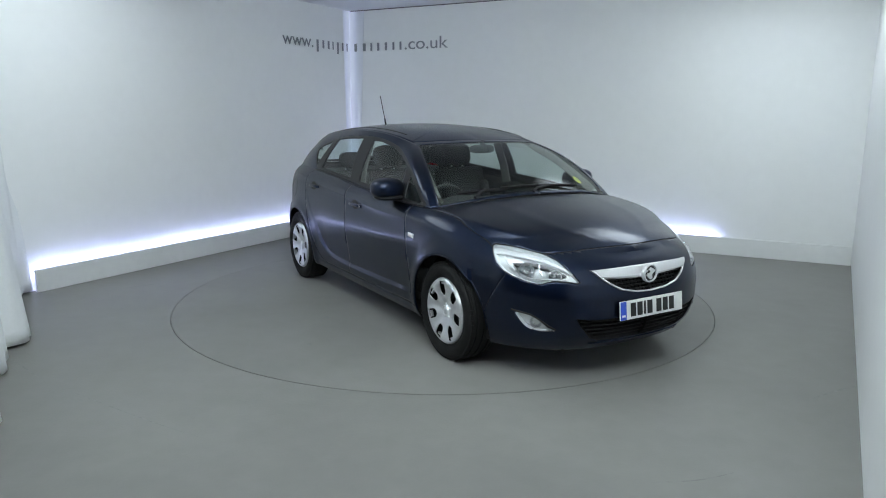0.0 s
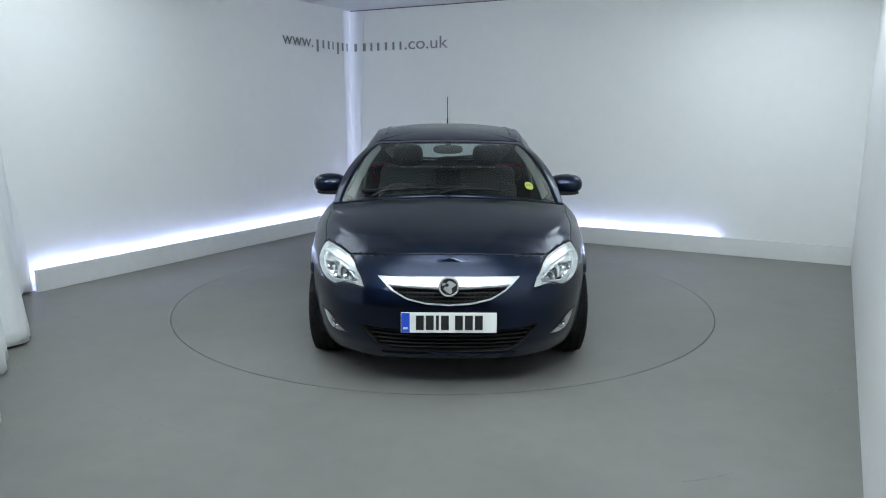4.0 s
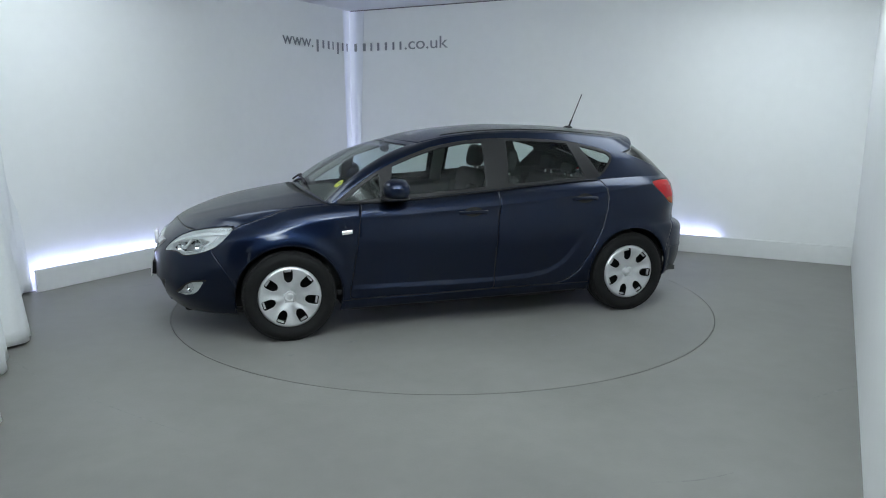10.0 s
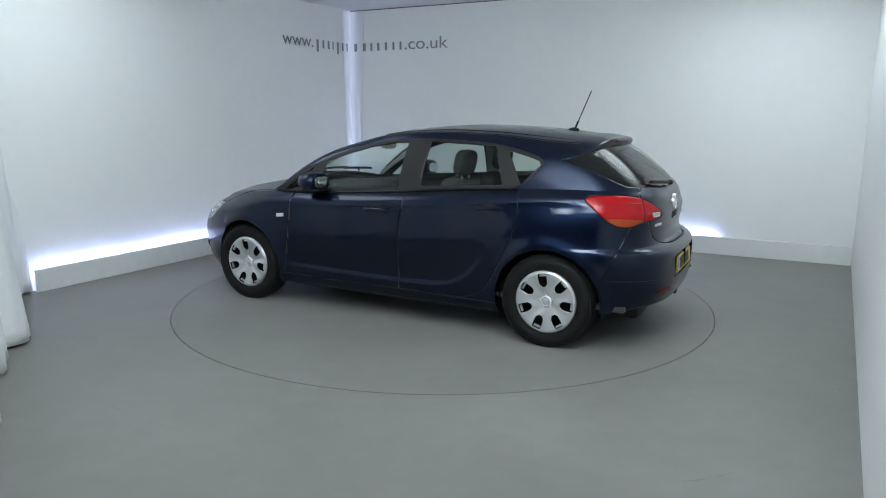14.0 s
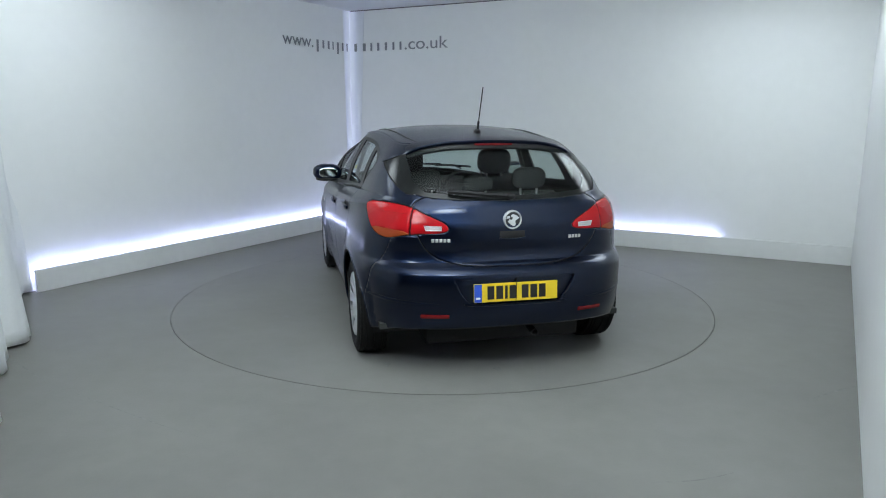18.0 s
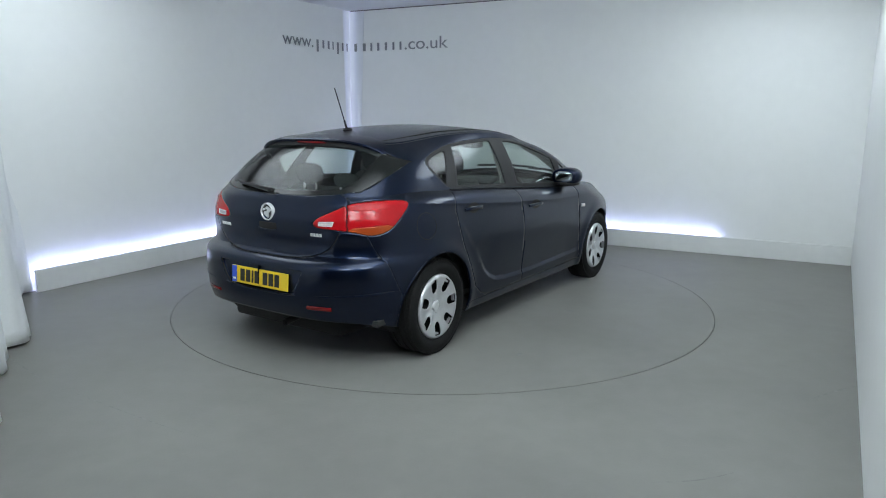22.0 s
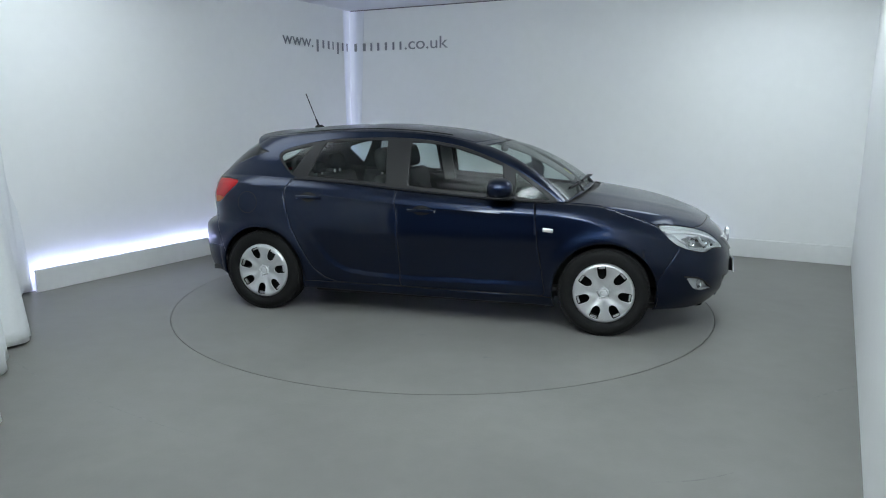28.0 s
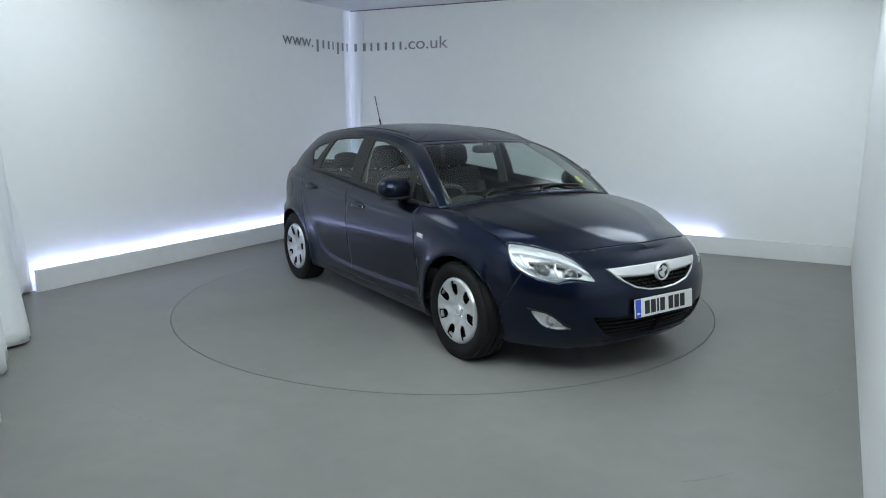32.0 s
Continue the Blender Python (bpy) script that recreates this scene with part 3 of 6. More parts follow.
def body_shell():
    """The left half of the body's outer skin, with the coordinates that the cuts need on its vertices."""
    bm = bmesh.new()
    sf = bm.verts.layers.float.new("from_nose")
    sr = bm.verts.layers.float.new("from_tail")
    ca = bm.verts.layers.float.new("across")
    zone = bm.faces.layers.int.new("zone")
    tag = bm.faces.layers.int.new("tag")

    def patch(rows, zn):
        for i in range(len(rows) - 1):
            for j in range(len(rows[i]) - 1):
                q = [rows[i][j], rows[i + 1][j], rows[i + 1][j + 1], rows[i][j + 1]]
                u = []
                for v in q:
                    if v not in u:
                        u.append(v)
                if len(u) > 2:
                    f = bm.faces.new(u)
                    f[zone] = zn

    # lower body
    ref = [body_point(k, 0.45) for k in KS]
    arc = [0.0]
    for a, b in zip(ref, ref[1:]):
        arc.append(arc[-1] + (b - a).length)
    cols = []
    for k, s in zip(KS, arc):
        col = []
        for j in range(NV + 1):
            v = bm.verts.new(body_point(k, j / NV))
            v[sf], v[sr], v[ca] = s, arc[-1] - s, -1
            col.append(v)
        cols.append(col)
    patch(cols, 0)
    edge = [c[-1] for c in cols]
    ai = min(range(len(edge)), key=lambda i: abs(edge[i].co.x - A_BASE_X))

    # bonnet and cowl
    NT = 26
    rows = []
    for i in range(ai + 1):
        e = edge[i].co
        g = i / ai
        x00 = edge[0].co.x
        xc = x00 + (SCREEN_X - x00) * (0.25 * g + 0.75 * g ** 2.0)
        zc = HOOD_C(xc) if i else e.z
        row = [edge[i]]
        for t in range(1, NT + 1):
            q = 1 - t / NT
            p = Vector((xc - (xc - e.x) * q ** 2.2, e.y * q, e.z + (zc - e.z) * (1 - q ** 2)))
            p.z += 0.0035 * math.exp(-((q - 0.55) / 0.08) ** 2) * step(0.15, 0.5, g)
            v = bm.verts.new(p)
            v[sf], v[sr], v[ca] = 9, 9, q
            row.append(v)
        rows.append(row)
    patch(rows, 1)

    # cabin: from the screen's foot round the side to the tail
    lower = [rows[-1][t] for t in range(NT, 0, -1)] + edge[ai:]
    nfr = NT
    NC = 44
    upper = []
    for i, v in enumerate(lower):
        if i <= nfr:
            q = i / nfr
            upper.append(Vector((0.43 - 0.10 * q ** 2.4, 0.555 * q, 1.366 - 0.018 * q * q)))
        else:
            k = KS[ai + i - nfr]
            if k <= 2:
                x0 = edge[ai].co.x
                x = float(np.interp(v.co.x, [-1.0, -0.2, 0.5, x0], [-1.0, -0.245, 0.10, 0.33]))
                upper.append(Vector((x, RAIL_Y(x), RAIL_Z(x))))
            else:
                a = math.radians(90 * (3 - k))
                x = -1.0 - 0.50 * math.cos(a) ** (2 / 5.0)
                y = 0.575 * math.sin(a) ** (2 / 5.0)
                upper.append(Vector((x, y, RAIL_Z(x) + 0.046 * (1 - (y / 0.575) ** 2) * step(-1.2, -1.55, x))))
    cab = []
    for i, v in enumerate(lower):
        a, b = v.co.copy(), upper[i]
        j0, j1 = max(i - 1, 0), min(i + 1, len(lower) - 1)
        nrm = (lower[j1].co - lower[j0].co).cross(b - a)
        nrm = -nrm if nrm.dot(Vector((a.x * 0.2, 1, 0.8))) < 0 and a.y > 0.5 else nrm
        if nrm.z < 0:
            nrm = -nrm
        nrm.normalize()
        q = min(i / nfr, 1.0)
        k = KS[ai + i - nfr] if i > nfr else 1.0
        h = 0.05 + 0.012 * q if i <= nfr else (0.027 + 0.035 * step(0.62, 1.05, v.co.x) if k <= 2 else 0.027 - 0.003 * step(2.2, 2.6, k))
        col = [v]
        for t in range(1, NC + 1):
            g = t / NC
            p = a.lerp(b, g) + nrm * (h * 4 * g * (1 - g))
            w = bm.verts.new(p)
            w[sf], w[sr], w[ca] = 9, 9, q
            col.append(w)
        cab.append(col)
    patch(cab[:nfr + 1], 2)
    patch(cab[nfr:], 3)
    # roof
    top = [c[-1] for c in cab]
    L = [0.0]
    for a, b in zip(top, top[1:]):
        L.append(L[-1] + (b.co - a.co).length)
    roof = []
    NRF = 22
    x0, x1 = top[0].co.x, top[-1].co.x
    for i, v in enumerate(top):
        a = v.co
        g = L[i] / L[-1]
        xc = x0 + (x1 - x0) * g
        zc = ROOF_C(xc) if 0 < i < len(top) - 1 else a.z
        row = [v]
        for t in range(1, NRF + 1):
            q = 1 - t / NRF
            w = bm.verts.new((xc + (a.x - xc) * q ** 1.5, a.y * q, a.z + (zc - a.z) * (1 - q ** 2.2)))
            w[sf], w[sr], w[ca] = 9, 9, q
            row.append(w)
        roof.append(row)
    patch(roof, 4)
    bmesh.ops.remove_doubles(bm, verts=bm.verts[:], dist=0.0004)
    bmesh.ops.recalc_face_normals(bm, faces=bm.faces[:])
    if sum(f.normal.y * f.calc_area() for f in bm.faces) < 0:
        bmesh.ops.reverse_faces(bm, faces=bm.faces[:])
    return bm


ref_ = [body_point(k, 0.45) for k in KS]
arc_ = [0.0]
for a_, b_ in zip(ref_, ref_[1:]):
    arc_.append(arc_[-1] + (b_ - a_).length)
ARC_K, ARC_S, ARC_ALL = np.array(KS), np.array(arc_), arc_[-1]


def squarer(deg, ratio):
    """The angle on a squarer corner at which a point of a rounder one lies."""
    if deg <= 0 or deg >= 90:
        return deg
    a = math.radians(deg)
    by_y = math.degrees(math.asin(math.sin(a) ** ratio))
    by_x = math.degrees(math.acos(math.cos(a) ** ratio))
    w = step(30, 60, deg)
    return by_y * (1 - w) + by_x * w


def nose_deg(deg):
    return math.copysign(squarer(abs(deg), NF / 2.7), deg)


def tail_deg(deg):
    return math.copysign(squarer(abs(deg), NRR / 3.2), deg)


def nose_s(deg):
    return float(np.interp(nose_deg(deg) / 90, ARC_K, ARC_S))


def tail_s(deg):
    return ARC_ALL - float(np.interp(3 - tail_deg(deg) / 90, ARC_K, ARC_S))


def at_x(x, z):
    """The way along the skin from the nose to where it has this length at this height."""
    c = min(max((x - FRONT_AT) / (NOSE_X(z) - FRONT_AT), 0.0), 1.0)
    return float(np.interp(math.degrees(math.acos(c ** (NF / 2))) / 90, ARC_K, ARC_S))


def at_y(y, z):
    """The same, to where it has this half width."""
    c = min(max(y / WIDTH(z), 0.0), 1.0)
    return float(np.interp(math.degrees(math.asin(c ** (NF / 2))) / 90, ARC_K, ARC_S))


def from_tail(y, z):
    """The way along the skin from the tail's middle to where it has this half width."""
    c = min(max(y / WIDTH(z), 0.0), 1.0)
    return ARC_ALL - float(np.interp(3 - math.degrees(math.asin(c ** (NRR / 2))) / 90, ARC_K, ARC_S))


def polygon(points):
    """A signed distance to a closed outline, negative inside."""
    pts = [(float(a), float(b)) for a, b in points]
    segs = list(zip(pts, pts[1:] + pts[:1]))

    def f(px, py):
        best, inside = 1e9, False
        for (ax, ay), (bx, by) in segs:
            ex, ey = bx - ax, by - ay
            wx, wy = px - ax, py - ay
            ll = ex * ex + ey * ey
            t = 0.0 if ll == 0 else min(max((wx * ex + wy * ey) / ll, 0.0), 1.0)
            dx, dy = wx - ex * t, wy - ey * t
            best = min(best, dx * dx + dy * dy)
            if (ay > py) != (by > py) and px < (bx - ax) * (py - ay) / (by - ay) + ax:
                inside = not inside
        d = math.sqrt(best)
        return -d if inside else d
    return f


def smooth_loop(points, times=2):
    """Rounds the corners of a closed outline."""
    for _ in range(times):
        out = []
        for (ax, ay), (bx, by) in zip(points, points[1:] + points[:1]):
            out += [(0.75 * ax + 0.25 * bx, 0.75 * ay + 0.25 * by), (0.25 * ax + 0.75 * bx, 0.25 * ay + 0.75 * by)]
        points = out
    return points


def slice_at(bm, f, c, faces):
    vals = {}
    layers = [bm.verts.layers.float[k] for k in bm.verts.layers.float.keys()]
    t1, v1 = 1.0, 1.0
    for fa in faces:
        for v in fa.verts:
            if v not in vals:
                d = f(v) - c
                vals[v] = 0.0 if abs(d) < 3e-5 else d
    edges = {e for fa in faces for e in fa.edges}
    for e in edges:
        a, b = e.verts
        va, vb = vals.get(a), vals.get(b)
        if va is None or vb is None or va * vb >= 0:
            continue
        t = va / (va - vb)
        ca_, cb_ = a.co.copy(), b.co.copy()
        la, lb = [a[l] for l in layers], [b[l] for l in layers]
        _, nv = bmesh.utils.edge_split(e, a, t)
        for turn in range(3):               # home in on the line
            nv.co = ca_.lerp(cb_, t)
            for l, p, q in zip(layers, la, lb):
                nv[l] = p + (q - p) * t
            dv = f(nv) - c
            if abs(dv) < 5e-5 or turn == 2:
                break
            if dv * va > 0:
                t = t + (t1 - t) * dv / (dv - v1) if turn else t + (1 - t) * dv / (dv - vb)
            else:
                t1, v1 = t, dv
                t = t * va / (va - dv)
                continue
            t1, v1 = 1.0, vb
        vals[nv] = 0.0
    out = []
    for fa in faces:
        todo = [fa]
        while todo:
            g = todo.pop()
            vs = g.verts[:]
            n = len(vs)
            zs = [i for i in range(n) if vals[vs[i]] == 0.0]
            done = False
            for p in range(len(zs)):
                for q in range(p + 1, len(zs)):
                    i, j = zs[p], zs[q]
                    if (j - i) % n in (1, n - 1):
                        continue
                    s1 = [vals[vs[m]] for m in range(i + 1, j)]
                    s2 = [vals[vs[m % n]] for m in range(j + 1, i + n)]
                    if (max(s1) > 0) and (min(s2) < 0) or (min(s1) < 0) and (max(s2) > 0):
                        nf, _ = bmesh.utils.face_split(g, vs[i], vs[j])
                        todo += [g, nf]
                        done = True
                        break
                if done:
                    break
            if not done:
                out.append(g)
    return out, vals


def mean_value(f, vals):
    return sum(vals[v] for v in f.verts) / len(f.verts)


SEAM_TAG = 99


def cut(bm, f, inside, gap=0.0, where=None):
    """Cuts the skin along f = 0; what lies inside gets a tag, and a band of the gap's width is freed."""
    tag = bm.faces.layers.int["tag"]
    faces = [fa for fa in bm.faces if where is None or where(fa)]
    if not faces:
        return
    if gap:
        faces, vals = slice_at(bm, f, gap / 2, faces)
        faces = [fa for fa in faces if mean_value(fa, vals) < 0]
        faces, vals = slice_at(bm, f, -gap / 2, faces)
        for fa in faces:
            fa[tag] = inside if mean_value(fa, vals) < 0 else SEAM_TAG
    else:
        faces, vals = slice_at(bm, f, 0.0, faces)
        for fa in faces:
            if mean_value(fa, vals) < 0:
                fa[tag] = inside


def taken(bm, tags, mirror=False, both=False, push=0.0, rim=False):
    """A new bmesh of the faces with these tags; mirrored to the right side, or joined with its mirror image."""
    tag = bm.faces.layers.int["tag"]
    out = bmesh.new()
    for flip in ((False, True) if both else (mirror,)):
        made = {}
        for fa in bm.faces:
            if fa[tag] in tags:
                vs = []
                for v in fa.verts:
                    if v not in made:
                        p = v.co - v.normal * push
                        made[v] = out.verts.new((p.x, -p.y if flip else p.y, p.z))
                    vs.append(made[v])
                try:
                    out.faces.new(vs[::-1] if flip else vs)
                except ValueError:
                    pass
        if rim:
            for e in bm.edges:
                if sum(1 for fa in e.link_faces if fa[tag] in tags) == 1:
                    a, b = e.verts
                    q = [out.verts.new((p.x, -p.y if flip else p.y, p.z)) for p in (b.co, a.co)]
                    out.faces.new((made[a], made[b], q[0], q[1]))
    if both:
        bmesh.ops.remove_doubles(out, verts=[v for v in out.verts if abs(v.co.y) < 0.0006], dist=0.0015)
    return out


# ---- places on the skin ----
def on_skin(deg, z, out=0.0, rear=False, exact=False):
    """A point of the lower body at an angle on its front or rear corner, and its outward normal."""
    if not exact:
        deg = tail_deg(deg) if rear else nose_deg(deg)
    k = deg / 90 if not rear else 3 - deg / 90

    def at(kk, zz):
        w = 0.5
        for _ in range(6):
            p = body_point(kk, w)
            lo, hi = FOOT_Z(p.x), EDGE_Z(p.x)
            w = (zz - lo) / (hi - lo)
        return body_point(kk, min(max(w, 0), 1))
    sgn = -1 if k < 0 else 1
    kk = abs(k) if not rear else k
    mir = False
    if rear and k > 3:
        kk, mir = 6 - k, True
    if not rear and k < 0:
        mir = True
    e = 0.004
    p = at(kk, z)
    a, b = at(min(kk + e, 3.0), z), at(max(kk - e, 0.0), z)
    if kk < e:
        b = Vector((a.x, -a.y, a.z))
    if kk > 3 - e:
        a = Vector((b.x, -b.y, b.z))
    t = b - a
    up = at(kk, z + 0.01) - at(kk, z - 0.01)
    n = up.cross(t)
    n.normalize()
    if n.dot(Vector((p.x * 0.6, p.y, 0))) < 0:
        n = -n
    p = p + n * out
    if mir:
        p, n = Vector((p.x, -p.y, p.z)), Vector((n.x, -n.y, n.z))
    return p, n


def on_side(x, z, out=0.0):
    """A point of the left flank at a length and height, and its normal."""
    if x > FRONT_AT:
        c = min((x - FRONT_AT) / (NOSE_X(z) - FRONT_AT), 1.0)
        deg = math.degrees(math.acos(c ** (NF / 2)))
        return on_skin(deg, z, out, exact=True)
    if x < REAR_AT:
        c = min((x - REAR_AT) / (TAIL_X(z) - REAR_AT), 1.0)
        return on_skin(math.degrees(math.acos(c ** (NRR / 2))), z, out, True, True)
    return on_skin(90 + 90 * (FRONT_AT - x) / (FRONT_AT - REAR_AT), z, out, exact=True)


# ---- cutting the skin into panels ----
PANEL_WING, PANEL_BUMPER_F, PANEL_BONNET, PANEL_DOOR_F, PANEL_DOOR_R, PANEL_SIDE, PANEL_ROOF, PANEL_TAILGATE, PANEL_BUMPER_R, PANEL_SILL = range(10, 20)
T_HEAD, T_GRILLE, T_INTAKE, T_FOG, T_TAIL_OUT, T_TAIL_IN, T_RECESS, T_SCREEN, T_DLO, T_GL_A, T_GL_F, T_GL_R, T_GL_Q, T_REARGLASS, T_DROP, T_COWL, T_SLOT, T_WELL, T_BORDER = range(30, 49)

skin = body_shell()
TAG = skin.faces.layers.int["tag"]
ZONE = skin.faces.layers.int["zone"]
SF = skin.verts.layers.float["from_nose"]
SR = skin.verts.layers.float["from_tail"]
CA = skin.verts.layers.float["across"]


def near(fa, x0, x1, z0=0.0, z1=2.0):
    c = fa.calc_center_median()
    return x0 < c.x < x1 and z0 < c.z < z1


TAIL_SEAM_X = 1.856


def cut_skin():
    for fa in skin.faces:
        c = fa.calc_center_median()
        z = fa[ZONE]
        fa[TAG] = {0: PANEL_SIDE, 1: PANEL_WING, 2: PANEL_SIDE, 3: PANEL_SIDE, 4: PANEL_ROOF}[z]
        if z == 0 and c.x > 0.6:
            fa[TAG] = PANEL_WING
    low = lambda fa: fa[ZONE] == 0
    # wheel arches
    for ax in (AXLE_F, AXLE_R):
        cut(skin, lambda v, ax=ax: math.hypot(v.co.x - ax, v.co.z - HUB_Z) - 0.368, T_DROP, where=lambda fa, ax=ax: low(fa) and near(fa, ax - 0.45, ax + 0.45, 0, 0.8) and fa.calc_center_median().y > 0.5)
    # sill
    cut(skin, lambda v: v.co.z - 0.262, PANEL_SILL, 0.004, where=lambda fa: low(fa) and near(fa, -0.98, 0.98, 0, 0.35) and fa[TAG] != T_DROP)
    # front bumper: a line from the lamp to the arch, and the nose before it
    cut(skin, lambda v: max(1.84 - max(0.64 - v.co.z, 0) * 0.60 - v.co.x, v.co.z - 0.70), PANEL_BUMPER_F, 0.0012, where=lambda fa: low(fa) and near(fa, 1.4, 2.4) and fa[TAG] != T_DROP)
    for fa in skin.faces:
        if low(fa) and fa[TAG] in (PANEL_WING, SEAM_TAG) and fa.calc_center_median().z > 0.69 and fa.calc_center_median().x > 1.84:
            fa[TAG] = PANEL_BUMPER_F
    # headlamp
    head = polygon([(0.470, 0.618), (0.497, 0.667), (0.534, 0.705), (0.578, 0.737), (0.651, 0.765), (0.758, 0.786), (0.841, 0.798), (0.934, 0.803), (0.950, 0.792), (0.957, 0.760), (0.955, 0.714), (0.922, 0.672), (0.863, 0.643), (0.789, 0.622), (0.735, 0.613), (0.698, 0.610), (0.667, 0.620), (0.619, 0.631), (0.539, 0.628)])
    cut(skin, lambda v: head(v[SF], v.co.z), T_HEAD, 0.006, where=lambda fa: low(fa) and near(fa, 1.55, 2.4, 0.5, 0.95))
    well = polygon([(0.845, 0.715), (0.70, 0.720), (0.585, 0.695), (0.535, 0.660), (0.575, 0.643), (0.66, 0.637), (0.72, 0.640), (0.815, 0.664)])
    cut(skin, lambda v: well(v[SF], v.co.z), T_WELL, where=lambda fa: fa[TAG] == T_HEAD)
    # grille, lower intake, fog lamp
    gr = polygon([(-0.2, 0.684), (at_y(0.380, 0.68), 0.682), (at_y(0.345, 0.645), 0.645), (at_y(0.30, 0.61), 0.612), (at_y(0.225, 0.575), 0.573), (at_y(0.12, 0.55), 0.551), (-0.2, 0.544)])
    cut(skin, lambda v: gr(v[SF], v.co.z), T_GRILLE, where=lambda fa: low(fa) and near(fa, 1.9, 2.4, 0.45, 0.8))
    lo = polygon([(-0.2, 0.405), (nose_s(21), 0.405), (nose_s(27), 0.418), (nose_s(25), 0.37), (nose_s(19.5), 0.285), (nose_s(15), 0.262), (-0.2, 0.252)])
    cut(skin, lambda v: lo(v[SF], v.co.z), T_INTAKE, where=lambda fa: low(fa) and near(fa, 1.8, 2.4, 0.2, 0.5))
    fg = polygon([(0.875, 0.437), (0.80, 0.428), (0.752, 0.421), (0.719, 0.398), (0.671, 0.358), (0.611, 0.336), (0.694, 0.330), (0.762, 0.337), (0.806, 0.357), (0.845, 0.395)])
    cut(skin, lambda v: fg(v[SF], v.co.z), T_FOG, where=lambda fa: low(fa) and near(fa, 1.6, 2.3, 0.25, 0.55))
    # bonnet
    for fa in skin.faces:
        if fa[ZONE] == 1 and fa[TAG] == PANEL_WING:
            fa[TAG] = PANEL_BONNET if fa.calc_center_median().x < 1.80 else PANEL_BUMPER_F
    front_line = curve([(0.0, 0.793), (0.28, 0.788), (0.48, 0.774), (0.60, 0.765), (0.80, 0.755)])
    side_line = curve([(0.9, 1.02), (1.07, 0.985), (1.289, 0.925), (1.38, 0.904), (1.442, 0.881), (1.548, 0.845), (1.658, 0.806), (1.70, 0.786), (1.80, 0.772), (1.93, 0.765)])
    cut(skin, lambda v: side_line(v.co.x) + (front_line(v.co.y) - side_line(v.co.x)) * step(1.84, 1.93, v.co.x) - v.co.z, PANEL_BONNET, 0.0035, where=lambda fa: fa[ZONE] < 2 and near(fa, 1.0, 2.4, 0.70, 1.05) and fa[TAG] in (PANEL_WING, PANEL_BUMPER_F))
    cut(skin, lambda v: v.co.x - (SCREEN_X + 0.05 - 0.15 * (v.co.y / 0.74) ** 2.2), T_COWL, where=lambda fa: fa[ZONE] == 1 and fa[TAG] == PANEL_BONNET)
    # doors
    df = polygon([(0.822, 1.3), (0.832, 0.92), (0.848, 0.80), (0.862, 0.676), (0.925, 0.30), (0.91, 0.268), (-0.165, 0.268), (-0.178, 0.30), (-0.183, 0.5), (-0.196, 0.76), (-0.226, 0.985), (-0.25, 1.3)])
    dr = polygon([(-0.24, 1.3), (-0.216, 0.985), (-0.186, 0.76), (-0.173, 0.5), (-0.170, 0.268), (-0.70, 0.268), (-0.80, 0.30), (-0.895, 0.37), (-0.955, 0.47), (-1.01, 0.57), (-1.075, 0.70), (-1.115, 0.83), (-1.135, 0.94), (-1.12, 1.0), (-1.085, 1.065), (-1.06, 1.3)])
    sidezone = lambda fa: low(fa) and fa[TAG] in (PANEL_SIDE, PANEL_WING) and fa.calc_center_median().y > 0.4
    cut(skin, lambda v: df(v.co.x, v.co.z), PANEL_DOOR_F, 0.0038, where=lambda fa: sidezone(fa) and near(fa, -0.45, 1.1))
    cut(skin, lambda v: dr(v.co.x, v.co.z), PANEL_DOOR_R, 0.0038, where=lambda fa: sidezone(fa) and near(fa, -1.3, 0.0))
    # tail: bumper, tailgate, lamps, plate recess
    cut(skin, lambda v: v.co.x + 1.69 + max(0.0, v.co.z - 0.45) * 0.40, PANEL_BUMPER_R, 0.0010, where=lambda fa: low(fa) and near(fa, -2.3, -1.4) and fa[TAG] != T_DROP)
    for fa in skin.faces:
        if low(fa) and fa[TAG] == PANEL_BUMPER_R and fa.calc_center_median().z > 0.86:
            fa[TAG] = PANEL_SIDE
    tg = polygon([(-0.3, 0.684)] + [(from_tail(y, z), z) for y, z in ((0.18, 0.686), (0.30, 0.693), (0.38, 0.704), (0.44, 0.723), (0.485, 0.750), (0.52, 0.785), (0.548, 0.83), (0.570, 0.88), (0.59, 0.94), (0.605, 1.0), (0.61, 1.3))] + [(-0.3, 1.3)])
    cut(skin, lambda v: tg(v[SR], v.co.z), PANEL_TAILGATE, 0.0045, where=lambda fa: low(fa) and near(fa, -2.3, -1.5, 0.6))
    lamp = polygon(smooth_loop([(tail_s(a), z) for a, z in ((66, 1.034), (57, 1.046), (46, 1.046), (34, 1.03), (25, 0.985), (15.6, 0.930), (15.2, 0.880), (28, 0.874), (36, 0.862), (44, 0.838), (52, 0.862), (58, 0.935))], 2))
    cut(skin, lambda v: max(lamp(v[SR], v.co.z), tail_s(33) - v[SR]), T_TAIL_OUT, 0.004, where=lambda fa: low(fa) and near(fa, -2.3, -1.4, 0.75))
    cut(skin, lambda v: max(lamp(v[SR], v.co.z), v[SR] - tail_s(33) + 0.005), T_TAIL_IN, 0.004, where=lambda fa: low(fa) and near(fa, -2.3, -1.4, 0.75))
    rec = polygon([(-0.3, 0.618), (0.375, 0.622), (0.33, 0.53), (0.275, 0.462), (-0.3, 0.455)])
    cut(skin, lambda v: rec(v.co.y, v.co.z), T_RECESS, where=lambda fa: low(fa) and near(fa, -2.3, -1.9, 0.4, 0.7))
